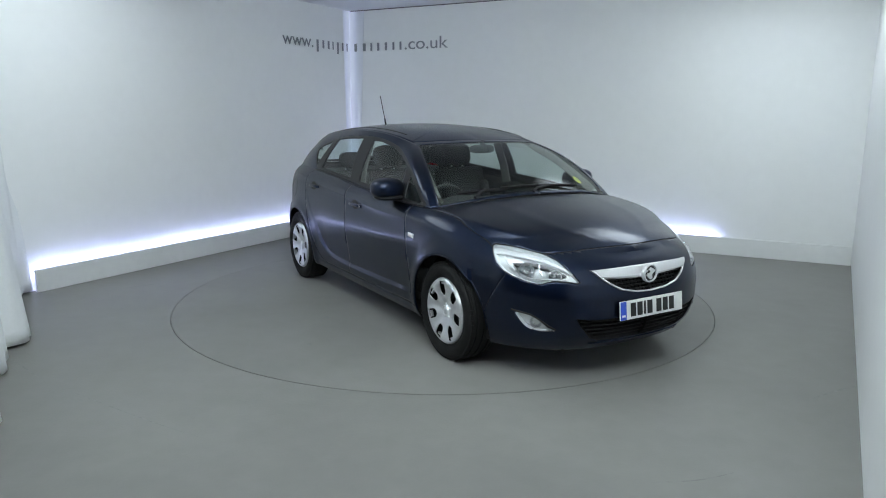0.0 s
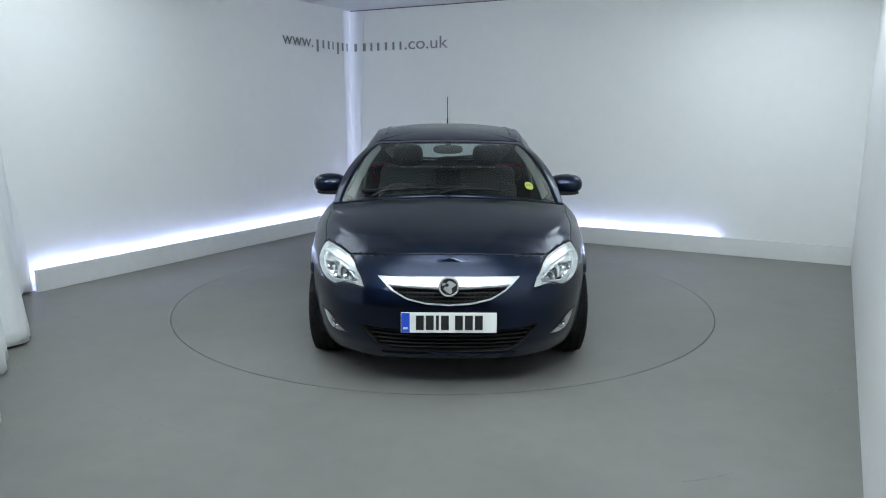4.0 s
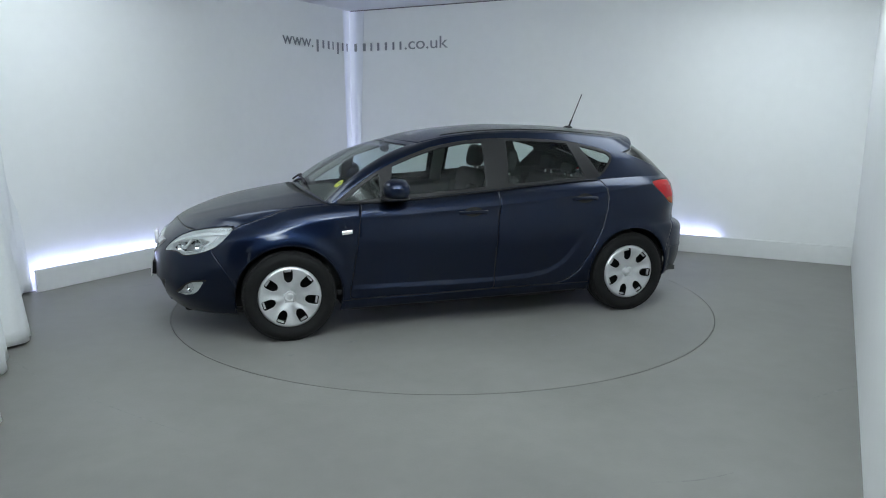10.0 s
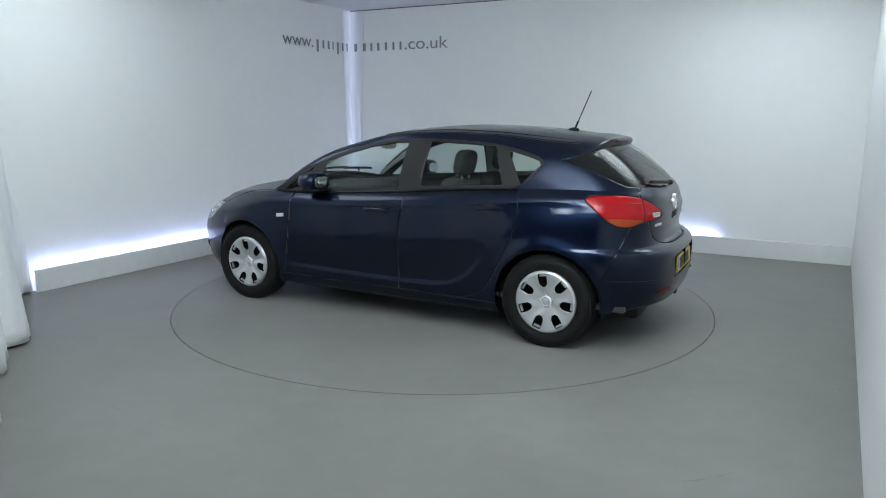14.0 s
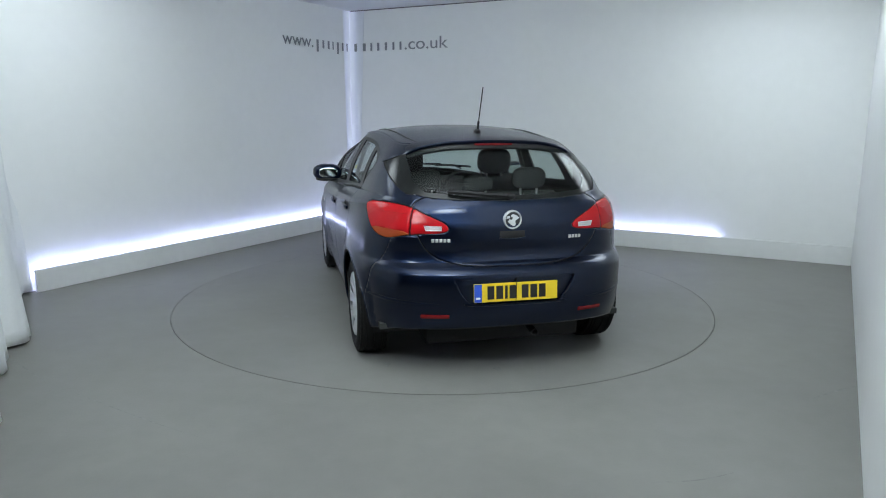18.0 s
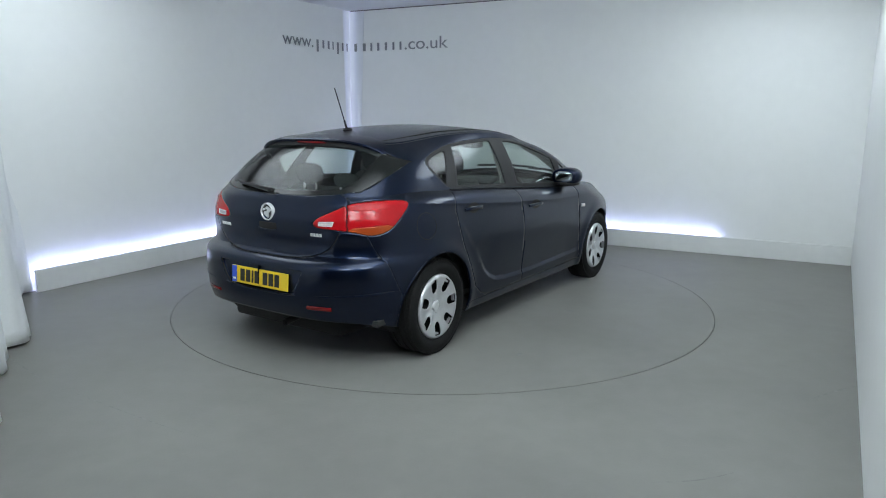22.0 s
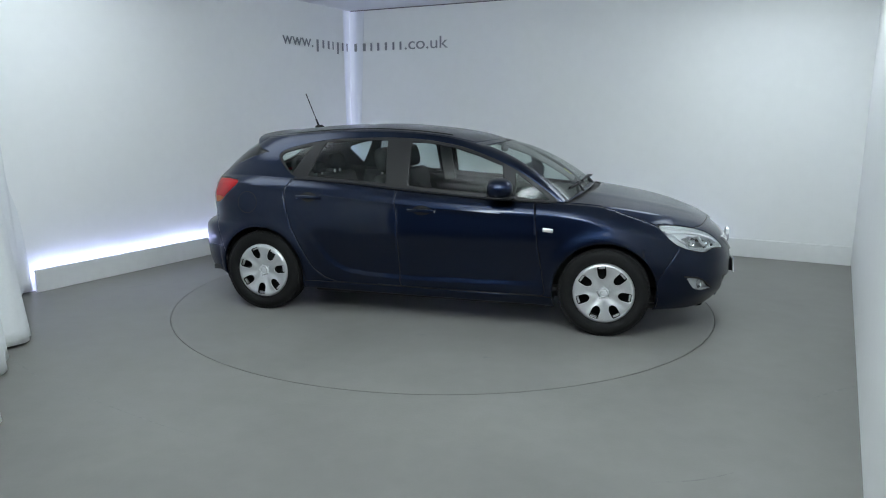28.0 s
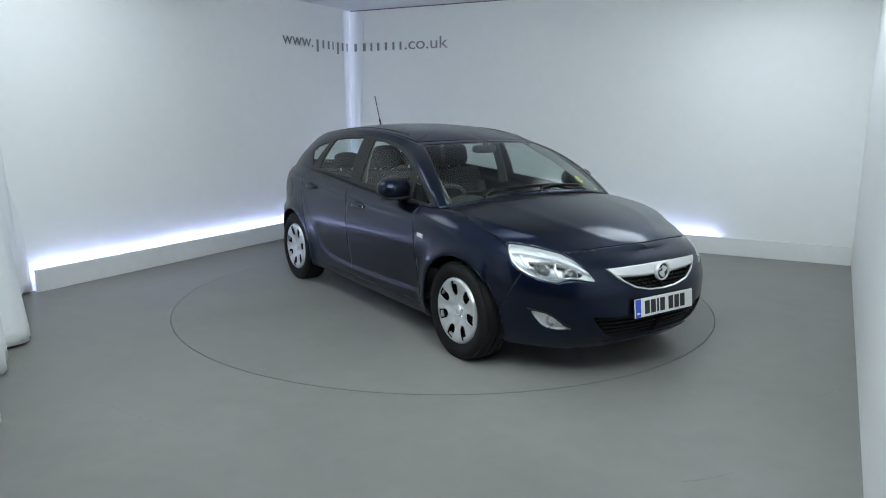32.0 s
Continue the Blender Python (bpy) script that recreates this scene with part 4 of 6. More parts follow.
    # glass
    cut(skin, lambda v: max(v[CA] - 0.93, SCR_LOW(v)), T_SCREEN, where=lambda fa: fa[ZONE] == 2)
    dlo = polygon(smooth_loop([(1.035, 0.930), (0.62, 0.957), (0.28, 0.976), (-0.19, 1.010), (-0.55, 1.040), (-0.95, 1.064), (-1.085, 1.070), (-1.17, 1.14), (-1.245, 1.225), (-1.225, 1.268), (-1.12, 1.305), (-0.91, 1.352), (-0.70, 1.373), (-0.29, 1.388), (-0.04, 1.374), (0.21, 1.335), (0.38, 1.285), (0.55, 1.226), (0.72, 1.148), (0.89, 1.042)], 1))
    cut(skin, lambda v: dlo(v.co.x, v.co.z), T_DLO, where=lambda fa: fa[ZONE] == 3 and near(fa, -1.4, 1.2) and fa.calc_center_median().y > 0.45)
    panes = ((T_GL_A, [(0.945, 0.958), (0.685, 0.978), (0.680, 1.145), (0.80, 1.07)]),
             (T_GL_F, [(0.605, 0.985), (-0.13, 1.030), (-0.142, 1.352), (-0.02, 1.350), (0.21, 1.312), (0.38, 1.262), (0.575, 1.192)]),
             (T_GL_R, [(-0.315, 1.043), (-0.968, 1.083), (-0.862, 1.338), (-0.70, 1.352), (-0.338, 1.366)]),
             (T_GL_Q, [(-1.105, 1.092), (-1.165, 1.16), (-1.222, 1.226), (-1.20, 1.256), (-1.11, 1.284), (-0.965, 1.318)]))
    for tg_, pts in panes:
        g = polygon(pts)
        cut(skin, lambda v, g=g: g(v.co.x, v.co.z), tg_, where=lambda fa: fa[TAG] == T_DLO)
    # tailgate above the belt, and its window
    foot_across = curve([(0.0, 1.060), (0.30, 1.068), (0.475, 1.080), (0.55, 1.092), (0.70, 1.10)])
    foot_along = curve([(-2.0, 0.98), (-1.83, 1.075), (-1.73, 1.122), (-1.64, 1.163), (-1.55, 1.200), (-1.466, 1.230), (-1.38, 1.262)])
    head_across = curve([(0.0, 1.384), (0.35, 1.378), (0.455, 1.362), (0.575, 1.312), (0.674, 1.262), (0.75, 1.21)])
    cut(skin, lambda v: max(foot_across(v.co.y) - v.co.z, foot_along(v.co.x) - v.co.z, v.co.z - head_across(v.co.y)), T_REARGLASS, 0.004, where=lambda fa: fa[ZONE] == 3 and near(fa, -2.2, -1.36))
    cut(skin, lambda v: min(0.555 - max(0.0, 1.17 - v.co.z) * 0.9 - v.co.y, v.co.z - foot_across(v.co.y) - 0.028), T_BORDER, where=lambda fa: fa[TAG] == T_REARGLASS)
    cut(skin, lambda v: max(v.co.x + TAIL_SEAM_X, v.co.z - 1.20), PANEL_TAILGATE, 0.003, where=lambda fa: fa[ZONE] == 3 and near(fa, -2.2, -1.3) and fa[TAG] == PANEL_SIDE)


def SCR_LOW(v):
    """Keeps a border of the windscreen's foot and head."""
    z0 = 1.035 - 0.075 * (v.co.y / 0.74) ** 2
    z1 = 1.352 - 0.02 * (v.co.y / 0.56) ** 2
    return max(z0 - v.co.z, v.co.z - z1)


def sharpen():
    """Lays edges of the mesh along the creases of the side."""
    for f, x0, x1, z0, z1 in ((lambda v: v.co.z - CREASE_Z(v.co.x), -1.72, 0.9, 0.8, 1.06), (lambda v: over_blade(v.co.x, v.co.z)[0], -0.84, 0.98, 0.275, 0.60), (lambda v: over_blade(v.co.x, v.co.z)[0] - 0.032, -0.84, 0.98, 0.275, 0.60)):
        faces = [fa for fa in skin.faces if fa[ZONE] == 0 and near(fa, x0, x1, z0, z1) and fa.calc_center_median().y > 0.6]
        _, vals = slice_at(skin, f, 0.0, faces)
        for v, d in vals.items():
            if d == 0.0 and abs(v.co.z - EDGE_Z(v.co.x)) > 0.004:
                v.co.y = on_side(v.co.x, v.co.z)[0].y
    skin.normal_update()


sharpen()
cut_skin()

car = holder("hatchback_car", "dark navy metallic five-door hatchback with silver wheel covers on the turntable", "car")


def panel(name, tags, material_, label="", both=True, mirror=False, thick=0.012, push=0.0, parent=None, rim=False):
    ob = part(name, taken(skin, tags, mirror, both, push, rim), material_, parent or car, label, sharp=28)
    if thick:
        md = ob.modifiers.new("thickness", "SOLIDIFY")
        md.thickness, md.offset = thick, -1
        if material_ is PAINT:              # the folded edges in the gaps stay black
            ob.data.materials.append(SEAM)
            md.material_offset_rim = md.material_offset = 1
    return ob


panel("bonnet", {PANEL_BONNET}, PAINT)
panel("front_bumper", {PANEL_BUMPER_F}, PAINT)
panel("roof", {PANEL_ROOF}, PAINT)
panel("tailgate", {PANEL_TAILGATE}, PAINT)
panel("rear_bumper", {PANEL_BUMPER_R}, PAINT)
doors = {}
for mir, side in ((False, 1), (True, -1)):
    panel("front_wing", {PANEL_WING}, PAINT, both=False, mirror=mir)
    panel("body_side", {PANEL_SIDE}, PAINT, both=False, mirror=mir)
    doors["f", side] = panel("front_door", {PANEL_DOOR_F}, PAINT, both=False, mirror=mir)
    doors["r", side] = panel("rear_door", {PANEL_DOOR_R}, PAINT, both=False, mirror=mir)
    panel("sill", {PANEL_SILL}, PAINT, both=False, mirror=mir)
    panel("window_trim", {T_DLO}, GLOSS_BLACK, "black window surround and pillars", both=False, mirror=mir)
    for nm, tg_ in (("quarter_light", T_GL_A), ("front_window", T_GL_F), ("rear_window", T_GL_R), ("rear_quarter_window", T_GL_Q)):
        g = panel(nm, {tg_}, GLASS, "tinted side window", both=False, mirror=mir, thick=0, push=0.004)
        g.visible_shadow = False
    panel("shut_line", {SEAM_TAG}, SEAM, "dark gaps between body panels", both=False, mirror=mir, thick=0, push=0.008)
g = panel("windscreen", {T_SCREEN}, SCREEN, "clear laminated windscreen", thick=0, push=0.002)
g.visible_shadow = False
panel("rear_screen_border", {T_BORDER}, BLACK_GLASS, "black printed border of the rear window", thick=0, push=0.003)
g = panel("rear_screen", {T_REARGLASS}, GLASS, "tinted heated rear window", thick=0, push=0.003)
g.visible_shadow = False
panel("cowl", {T_COWL}, TRIM, "black plastic scuttle below the windscreen", push=0.012)


def sweep(bm, pts, normals, wide, deep, taper=False, close=False):
    """A bar along points, wide across and deep along the normals, with rounded corners."""
    n = len(pts)
    rings = []
    for i, p in enumerate(pts):
        t = (pts[(i + 1) % n if close else min(i + 1, n - 1)] - pts[(i - 1) % n if close else max(i - 1, 0)]).normalized()
        nn = (normals[i] - t * normals[i].dot(t)).normalized()
        s = t.cross(nn)
        g = 1.0
        if taper:
            g = max(0.25, min(1.0, 4 * min(i, n - 1 - i) / n + 0.25))
        ring = []
        for a in range(8):
            an = 2 * math.pi * (a + 0.5) / 8
            ca, sa = math.cos(an), math.sin(an)
            ca, sa = math.copysign(abs(ca) ** 0.6, ca), math.copysign(abs(sa) ** 0.6, sa)
            ring.append(bm.verts.new(p + s * (ca * wide / 2 * g) + nn * (sa * deep / 2 * g)))
        rings.append(ring)
    for i in range(n if close else n - 1):
        a, b = rings[i], rings[(i + 1) % n]
        for j in range(8):
            bm.faces.new((a[j], a[(j + 1) % 8], b[(j + 1) % 8], b[j]))
    if not close:
        bm.faces.new(rings[0][::-1])
        bm.faces.new(rings[-1])


def lathe(bm, profile, n=64, m=None, a0=0.0, a1=2 * math.pi):
    """Turns a profile of (radius, y) round the y axis."""
    full = abs(a1 - a0 - 2 * math.pi) < 1e-6
    cols = []
    for i in range(n if full else n + 1):
        a = a0 + (a1 - a0) * i / n
        cols.append([bm.verts.new((r * math.cos(a), y, r * math.sin(a))) for r, y in profile])
    for i in range(n):
        c, d = cols[i], cols[(i + 1) % len(cols)]
        for j in range(len(profile) - 1):
            if profile[j][0] < 1e-6 and profile[j + 1][0] < 1e-6:
                continue
            bm.faces.new((c[j], c[j + 1], d[j + 1], d[j]))
    vs = [v for c in cols for v in c]
    if m is not None:
        bmesh.ops.transform(bm, matrix=m, verts=vs)
    bmesh.ops.remove_doubles(bm, verts=vs, dist=1e-5)


def ball(bm, m, seg=20, power=1.0):
    r = bmesh.ops.create_uvsphere(bm, u_segments=seg, v_segments=seg // 2 + 2, radius=1.0)
    if power != 1.0:
        for v in r["verts"]:
            v.co = Vector([math.copysign(abs(c) ** power, c) for c in v.co])
    bmesh.ops.transform(bm, matrix=m, verts=r["verts"])


def sized(x, y, z, sx, sy, sz, rx=0, ry=0, rz=0):
    return pose(x, y, z, rx, ry, rz) @ Matrix.Diagonal((sx, sy, sz, 1))


TAILPIPE_Y = -0.15


# ---- wheels ----
HOLE = [(-0.010, 0.104), (0.010, 0.104), (0.028, 0.122), (0.031, 0.150), (0.032, 0.184), (0.026, 0.195), (-0.026, 0.195), (-0.032, 0.184), (-0.031, 0.150), (-0.028, 0.122)]


def wheel_parts():
    """One wheel round the y axis, its outer face towards +y."""
    bm = bmesh.new()
    lathe(bm, [(0.0, -0.02), (0.07, -0.02), (0.075, 0.0), (0.13, -0.012), (0.17, -0.02), (0.196, -0.03), (0.206, 0.06), (0.212, 0.062), (0.206, -0.12), (0.14, -0.12), (0.0, -0.10)], 48)
    rim = bm
    bm = bmesh.new()
    prof = [(0.206, 0.068), (0.214, 0.078), (0.228, 0.089), (0.25, 0.099), (0.272, 0.102), (0.292, 0.096), (0.306, 0.084), (0.316, 0.070)]
    for y in (0.052, 0.0, -0.052):
        prof += [(0.322, y + 0.017), (0.322, y + 0.006), (0.315, y + 0.005), (0.315, y - 0.005), (0.322, y - 0.006), (0.322, y - 0.016)]
    prof += [(0.314, -0.076), (0.295, -0.092), (0.26, -0.10), (0.225, -0.09), (0.206, -0.068)]
    lathe(bm, prof, 72)
    # tread blocks on the shoulders
    tyre = bm
    for i in range(64):
        a = 2 * math.pi * i / 64
        for y0, y1 in ((0.069, 0.088), (-0.088, -0.069)):
            box(tyre, 0.306, 0.3185, y0, y1 - 0.004 if y1 > 0 else y1, -0.0135, 0.0135, Matrix.Rotation(a, 4, "Y"))
    bm = bmesh.new()
    tg = bm.faces.layers.int.new("tag")
    rs = [0.0, 0.012, 0.024, 0.034, 0.040, 0.048, 0.058, 0.07, 0.085, 0.10, 0.115, 0.13, 0.145, 0.16, 0.175, 0.188, 0.198, 0.206, 0.2125, 0.215]
    hgt = curve([(0.0, 0.076), (0.03, 0.074), (0.040, 0.064), (0.06, 0.070), (0.10, 0.080), (0.15, 0.090), (0.19, 0.095), (0.205, 0.092), (0.2125, 0.082), (0.215, 0.068)])
    N = 140
    cols = []
    for i in range(N):
        a = 2 * math.pi * i / N
        wob = math.cos(7 * a)
        cols.append([bm.verts.new((r * math.sin(a), hgt(r) + 0.006 * wob * math.sin(min(max((r - 0.06) / 0.14, 0), 1) * math.pi), r * math.cos(a))) for r in rs])
    for i in range(N):
        c, d = cols[i], cols[(i + 1) % N]
        for j in range(len(rs) - 1):
            bm.faces.new((c[j], c[j + 1], d[j + 1], d[j]) if j else (c[0], c[1], d[1], d[0]))
    hole = polygon(HOLE)

    def holes(v):
        a = math.atan2(v.co.x, v.co.z)
        s = 2 * math.pi / 7
        a -= round(a / s) * s
        r = math.hypot(v.co.x, v.co.z)
        return hole(r * math.sin(a), r * math.cos(a))
    cut(bm, holes, 1)
    bmesh.ops.delete(bm, geom=[f for f in bm.faces if f[tg] == 1], context="FACES")
    bmesh.ops.remove_doubles(bm, verts=bm.verts[:], dist=1e-5)
    cover = bm
    # raised lips round the holes
    lips = bmesh.new()
    loop = [(1.09 * x, r + 0.09 * (r - 0.146)) for x, r in HOLE]
    for i in range(7):
        a = 2 * math.pi * i / 7
        pts = []
        for x, r in loop:
            px, pz = x * math.cos(a) + r * math.sin(a), r * math.cos(a) - x * math.sin(a)
            pts.append(Vector((px, hgt(math.hypot(px, pz)) + 0.0005, pz)))
        sweep(lips, pts, [Vector((0, 1, 0))] * len(pts), 0.004, 0.005, close=True)
    for i in range(7):
        box(lips, -0.022, 0.022, 0.072, 0.088, 0.177, 0.189, Matrix.Rotation(2 * math.pi * i / 7, 4, "Y"))
    hub = bmesh.new()
    lathe(hub, [(0.0, 0.084), (0.020, 0.083), (0.025, 0.080), (0.028, 0.083), (0.034, 0.083), (0.038, 0.078), (0.039, 0.066)], 32)
    box(hub, -0.012, 0.012, 0.08, 0.084, -0.004, 0.004, Matrix.Rotation(0.5, 4, "Y"))
    nut = bmesh.new()
    lathe(nut, [(0.0, 0.078), (0.006, 0.078), (0.0085, 0.066)], 8)
    return [mesh_of(b, n_, m_, s_) for b, n_, m_, s_ in ((rim, "wheel", STEEL, 30), (tyre, "tyre", RUBBER, 30), (cover, "wheel_cover", SILVER, 40), (lips, "hole_lip", SILVER, 60), (hub, "hub_badge", SATIN, 40), (nut, "nut_cap", SILVER, 40))]


WHEEL_MESHES = wheel_parts()
for ax in (AXLE_F, AXLE_R):
    for side in (1, -1):
        wob = {(AXLE_F, 1): 3, (AXLE_R, 1): 8, (AXLE_F, -1): 6, (AXLE_R, -1): 20}[ax, side]
        wm = Matrix.Translation((ax, side * 0.788, HUB_Z)) @ Euler((0, radians(wob), 0 if side > 0 else math.pi)).to_matrix().to_4x4()
        wheel = new("wheel", WHEEL_MESHES[0])
        wheel.parent, wheel.matrix_basis = car, wm
        for me, nm, lab in zip(WHEEL_MESHES[1:], ("tyre", "wheel_cover", "hole_lip", "hub_badge", "nut_cap"), ("black rubber tyre", "silver seven-hole wheel cover", "", "", "")):
            o = new(nm, me)
            o.parent = wheel
            tagged(o, lab)
            if nm == "nut_cap":
                o.matrix_basis = Matrix.Translation((0, 0, 0.046))
                for i in range(1, 5):
                    o2 = new(nm, me)
                    o2.parent = wheel
                    o2.matrix_basis = Matrix.Translation((0.046 * math.sin(2 * math.pi * i / 5), 0, 0.046 * math.cos(2 * math.pi * i / 5)))
            if nm == "wheel_cover":
                md = o.modifiers.new("thickness", "SOLIDIFY")
                md.thickness, md.offset = 0.004, 1
        # liner of the wheel arch
        bm = bmesh.new()
        lathe(bm, [(0.374, -0.30), (0.374, 0.015)], 40, a0=radians(-15), a1=radians(195))
        lathe(bm, [(0.05, -0.30), (0.374, -0.30)], 40, a0=radians(-15), a1=radians(195))
        part("arch_liner", bm, TRIM, car, "black wheel arch liner", m=Matrix.Translation((ax, side * 0.788, HUB_Z)) @ Euler((0, 0, 0 if side > 0 else math.pi)).to_matrix().to_4x4())
        # rolled lip of the arch
        bm = bmesh.new()
        pts, nrm = [], []
        for i in range(49):
            a = radians(-12 + 204 * i / 48)
            x, z = ax + 0.366 * math.cos(a), HUB_Z + 0.366 * math.sin(a)
            p, q = on_side(x, max(z, FOOT_Z(x) + 0.002), -0.004)
            pts.append(Vector((p.x, p.y * side, p.z)))
            nrm.append(Vector((q.x, q.y * side, q.z)))
        sweep(bm, pts, nrm, 0.008, 0.016)
        part("arch_lip", bm, PAINT, car)

# underside
bm = bmesh.new()
box(bm, -1.88, 2.05, -0.50, 0.50, 0.17, 0.30, bevel=0.03)
box(bm, -0.93, 0.93, -0.78, 0.78, 0.16, 0.28, bevel=0.02)
box(bm, 1.74, 1.94, -0.56, 0.56, 0.20, 0.32, bevel=0.03)
box(bm, -1.88, -1.74, -0.56, 0.56, 0.31, 0.42, bevel=0.03)
part("underbody", bm, TRIM, car, "black underbody")
bm = bmesh.new()
lathe(bm, [(0.0, -0.30), (0.075, -0.28), (0.085, 0.0), (0.075, 0.28), (0.0, 0.30)], 20, pose(-1.78, 0.12, 0.30))
part("silencer", bm, TRIM, car, "dull exhaust silencer")
bm = bmesh.new()
pts = [on_skin(d, 0.195, -0.035)[0] for d in range(-60, 61, 4)]
sweep(bm, pts, [Vector((0, 0, 1))] * len(pts), 0.05, 0.03)
part("front_valance", bm, TRIM, car, "black plastic lip below the front bumper")
bm = bmesh.new()
pts = [on_skin(d, 0.325, -0.03, True)[0] for d in range(-36, 37, 4)]
sweep(bm, pts, [Vector((0, 0, 1))] * len(pts), 0.05, 0.05)
part("rear_valance", bm, TRIM, car, "black plastic lip below the rear bumper")

# ---- front: lamps, grille, intake, fog lamps, badge, plate ----
for side, mir in ((1, False), (-1, True)):
    lamp = panel("headlamp", {T_HEAD}, LAMP_BODY, "clear-glass headlamp with silver reflectors", both=False, mirror=mir, thick=0, push=0.030, rim=True)
    lens = panel("lens", {T_HEAD, T_WELL}, LENS, "clear plastic lens", both=False, mirror=mir, thick=0, push=0.001, parent=lamp)
    lens.visible_shadow = False
    panel("lamp_well", {T_WELL}, WELL, "grey hollow behind the reflectors", both=False, mirror=mir, thick=0, push=0.062, parent=lamp)
    for deg, z, r in ((33.5, 0.664, 0.037), (43.5, 0.688, 0.044)):
        p, q = on_skin(deg, z, -0.036)
        bm = bmesh.new()
        lathe(bm, [(0.006, -0.024), (0.55 * r, -0.018), (0.85 * r, -0.004), (r, 0.012), (r * 1.10, 0.012), (r * 1.10, -0.02)], 28)
        lathe(bm, [(0.0, 0.004), (0.009, 0.001), (0.011, -0.018)], 14)
        m = Matrix.Translation((p.x, p.y * side, p.z)) @ Vector((q.x + 0.5, q.y * side, 0)).to_track_quat("Y", "Z").to_matrix().to_4x4()
        part("reflector_bowl", bm, BULB, lamp, "chrome reflector bowl", m=m)
    # bright strip over the bowls and fins between them
    for line, w_, d_ in ((((26, 0.668), (30, 0.702), (36, 0.733), (43, 0.753), (49, 0.765), (52, 0.762)), 0.020, 0.016), (((38.2, 0.722), (38.6, 0.690), (38.0, 0.655)), 0.012, 0.022), (((49.5, 0.752), (49.0, 0.715), (47, 0.680)), 0.014, 0.016), (((29, 0.640), (34, 0.643), (40, 0.634), (45, 0.648)), 0.010, 0.014)):
        bm = bmesh.new()
        pts = [on_skin(d, z, -0.014) for d, z in line]
        sweep(bm, [Vector((p.x, p.y * side, p.z)) for p, _ in pts], [Vector((q.x, q.y * side, q.z)) for _, q in pts], w_, d_)
        part("lamp_bezel", bm, LAMP_BODY, lamp)
    fog = panel("fog_lamp", {T_FOG}, LAMP_BODY, "silver-framed front fog lamp", both=False, mirror=mir, thick=0, push=0.028, rim=True)
    fl = panel("lens", {T_FOG}, LENS, both=False, mirror=mir, thick=0, push=0.006, parent=fog)
    fl.visible_shadow = False
    bm = bmesh.new()
    pts = [on_skin(d, z, 0.0) for d, z in ((34.5, 0.345), (38, 0.375), (41.5, 0.413), (44, 0.432), (50, 0.446))]
    sweep(bm, [Vector((p.x, p.y * side, p.z)) for p, _ in pts], [Vector((q.x, q.y * side, q.z)) for _, q in pts], 0.010, 0.012)
    part("fog_lamp_brow", bm, TRIM, fog)
    p, q = on_skin(42, 0.378, -0.022)
    bm = bmesh.new()
    lathe(bm, [(0.0, -0.015), (0.02, -0.010), (0.032, 0.006), (0.036, 0.006)], 22)
    part("reflector_bowl", bm, BULB, fog, m=Matrix.Translation((p.x, p.y * side, p.z)) @ Vector((q.x + 0.4, q.y * side, 0)).to_track_quat("Y", "Z").to_matrix().to_4x4())

grille = panel("grille", {T_GRILLE}, GLOSS_BLACK, "black slatted grille with a chrome bar", thick=0, push=0.05, rim=True)
GRILLE_EDGE = [(0, 0.544), (0.12, 0.551), (0.225, 0.573), (0.30, 0.612), (0.345, 0.645), (0.38, 0.682)]
GE_Y = [a for a, _ in GRILLE_EDGE]
GE_Z = [b for _, b in GRILLE_EDGE]


def on_nose(y, z, out=0.0):
    """A point of the nose at a half width and height, and its normal."""
    deg = math.degrees(math.asin(min(1.0, (abs(y) / WIDTH(z)) ** (NF / 2))))
    return on_skin(math.copysign(deg, y), z, out, exact=True)


def front_bar(name, z, half, wide, deep, out, material_, parent, label="", sag=0.0):
    bm = bmesh.new()
    ps = [on_skin(half * (i / 14 - 1), z + sag * (1 - (i / 14 - 1) ** 2), out) for i in range(29)]
    sweep(bm, [p for p, _ in ps], [q for _, q in ps], wide, deep)
    return part(name, bm, material_, parent, label)


for z in (0.566, 0.588, 0.610, 0.632):
    half = float(np.interp(z, GE_Z, GE_Y)) - 0.012
    bm = bmesh.new()
    ps = [on_nose(half * (i / 12 - 1), z, -0.022) for i in range(25)]
    sweep(bm, [p for p, _ in ps], [q for _, q in ps], 0.009, 0.02)
    part("slat", bm, TRIM, grille)
for i in range(-11, 12):
    y = i * 0.029
    zlo = float(np.interp(abs(y), GE_Y, GE_Z)) + 0.006
    if zlo < 0.632:
        bm = bmesh.new()
        ps = [on_nose(y, zlo + (0.640 - zlo) * j / 3, -0.030) for j in range(4)]
        sweep(bm, [p for p, _ in ps], [q for _, q in ps], 0.006, 0.012)
        part("grille_web", bm, TRIM, grille)
# the chrome bar: a rounded wedge, deepest at the badge, with slanted ends
bm = bmesh.new()
rows_ = []
for i in range(41):
    g = i / 20 - 1
    zt = 0.688 - 0.004 * g * g
    zb = 0.626 + 0.014 * abs(g) ** 1.5
    row = []
    for k_, out_ in ((0.0, -0.02), (0.0, 0.004), (0.12, 0.012), (0.5, 0.015), (0.88, 0.012), (1.0, 0.004), (1.0, -0.02)):
        z = zt + (zb - zt) * k_
        y = g * (0.394 + (0.343 - 0.394) * k_)
        p, q = on_nose(y, z, out_)
        row.append(bm.verts.new(p))
    rows_.append(row)
for ra_, rb_ in zip(rows_, rows_[1:]):
    for j in range(6):
        bm.faces.new((ra_[j], ra_[j + 1], rb_[j + 1], rb_[j]))
bm.faces.new(rows_[0])
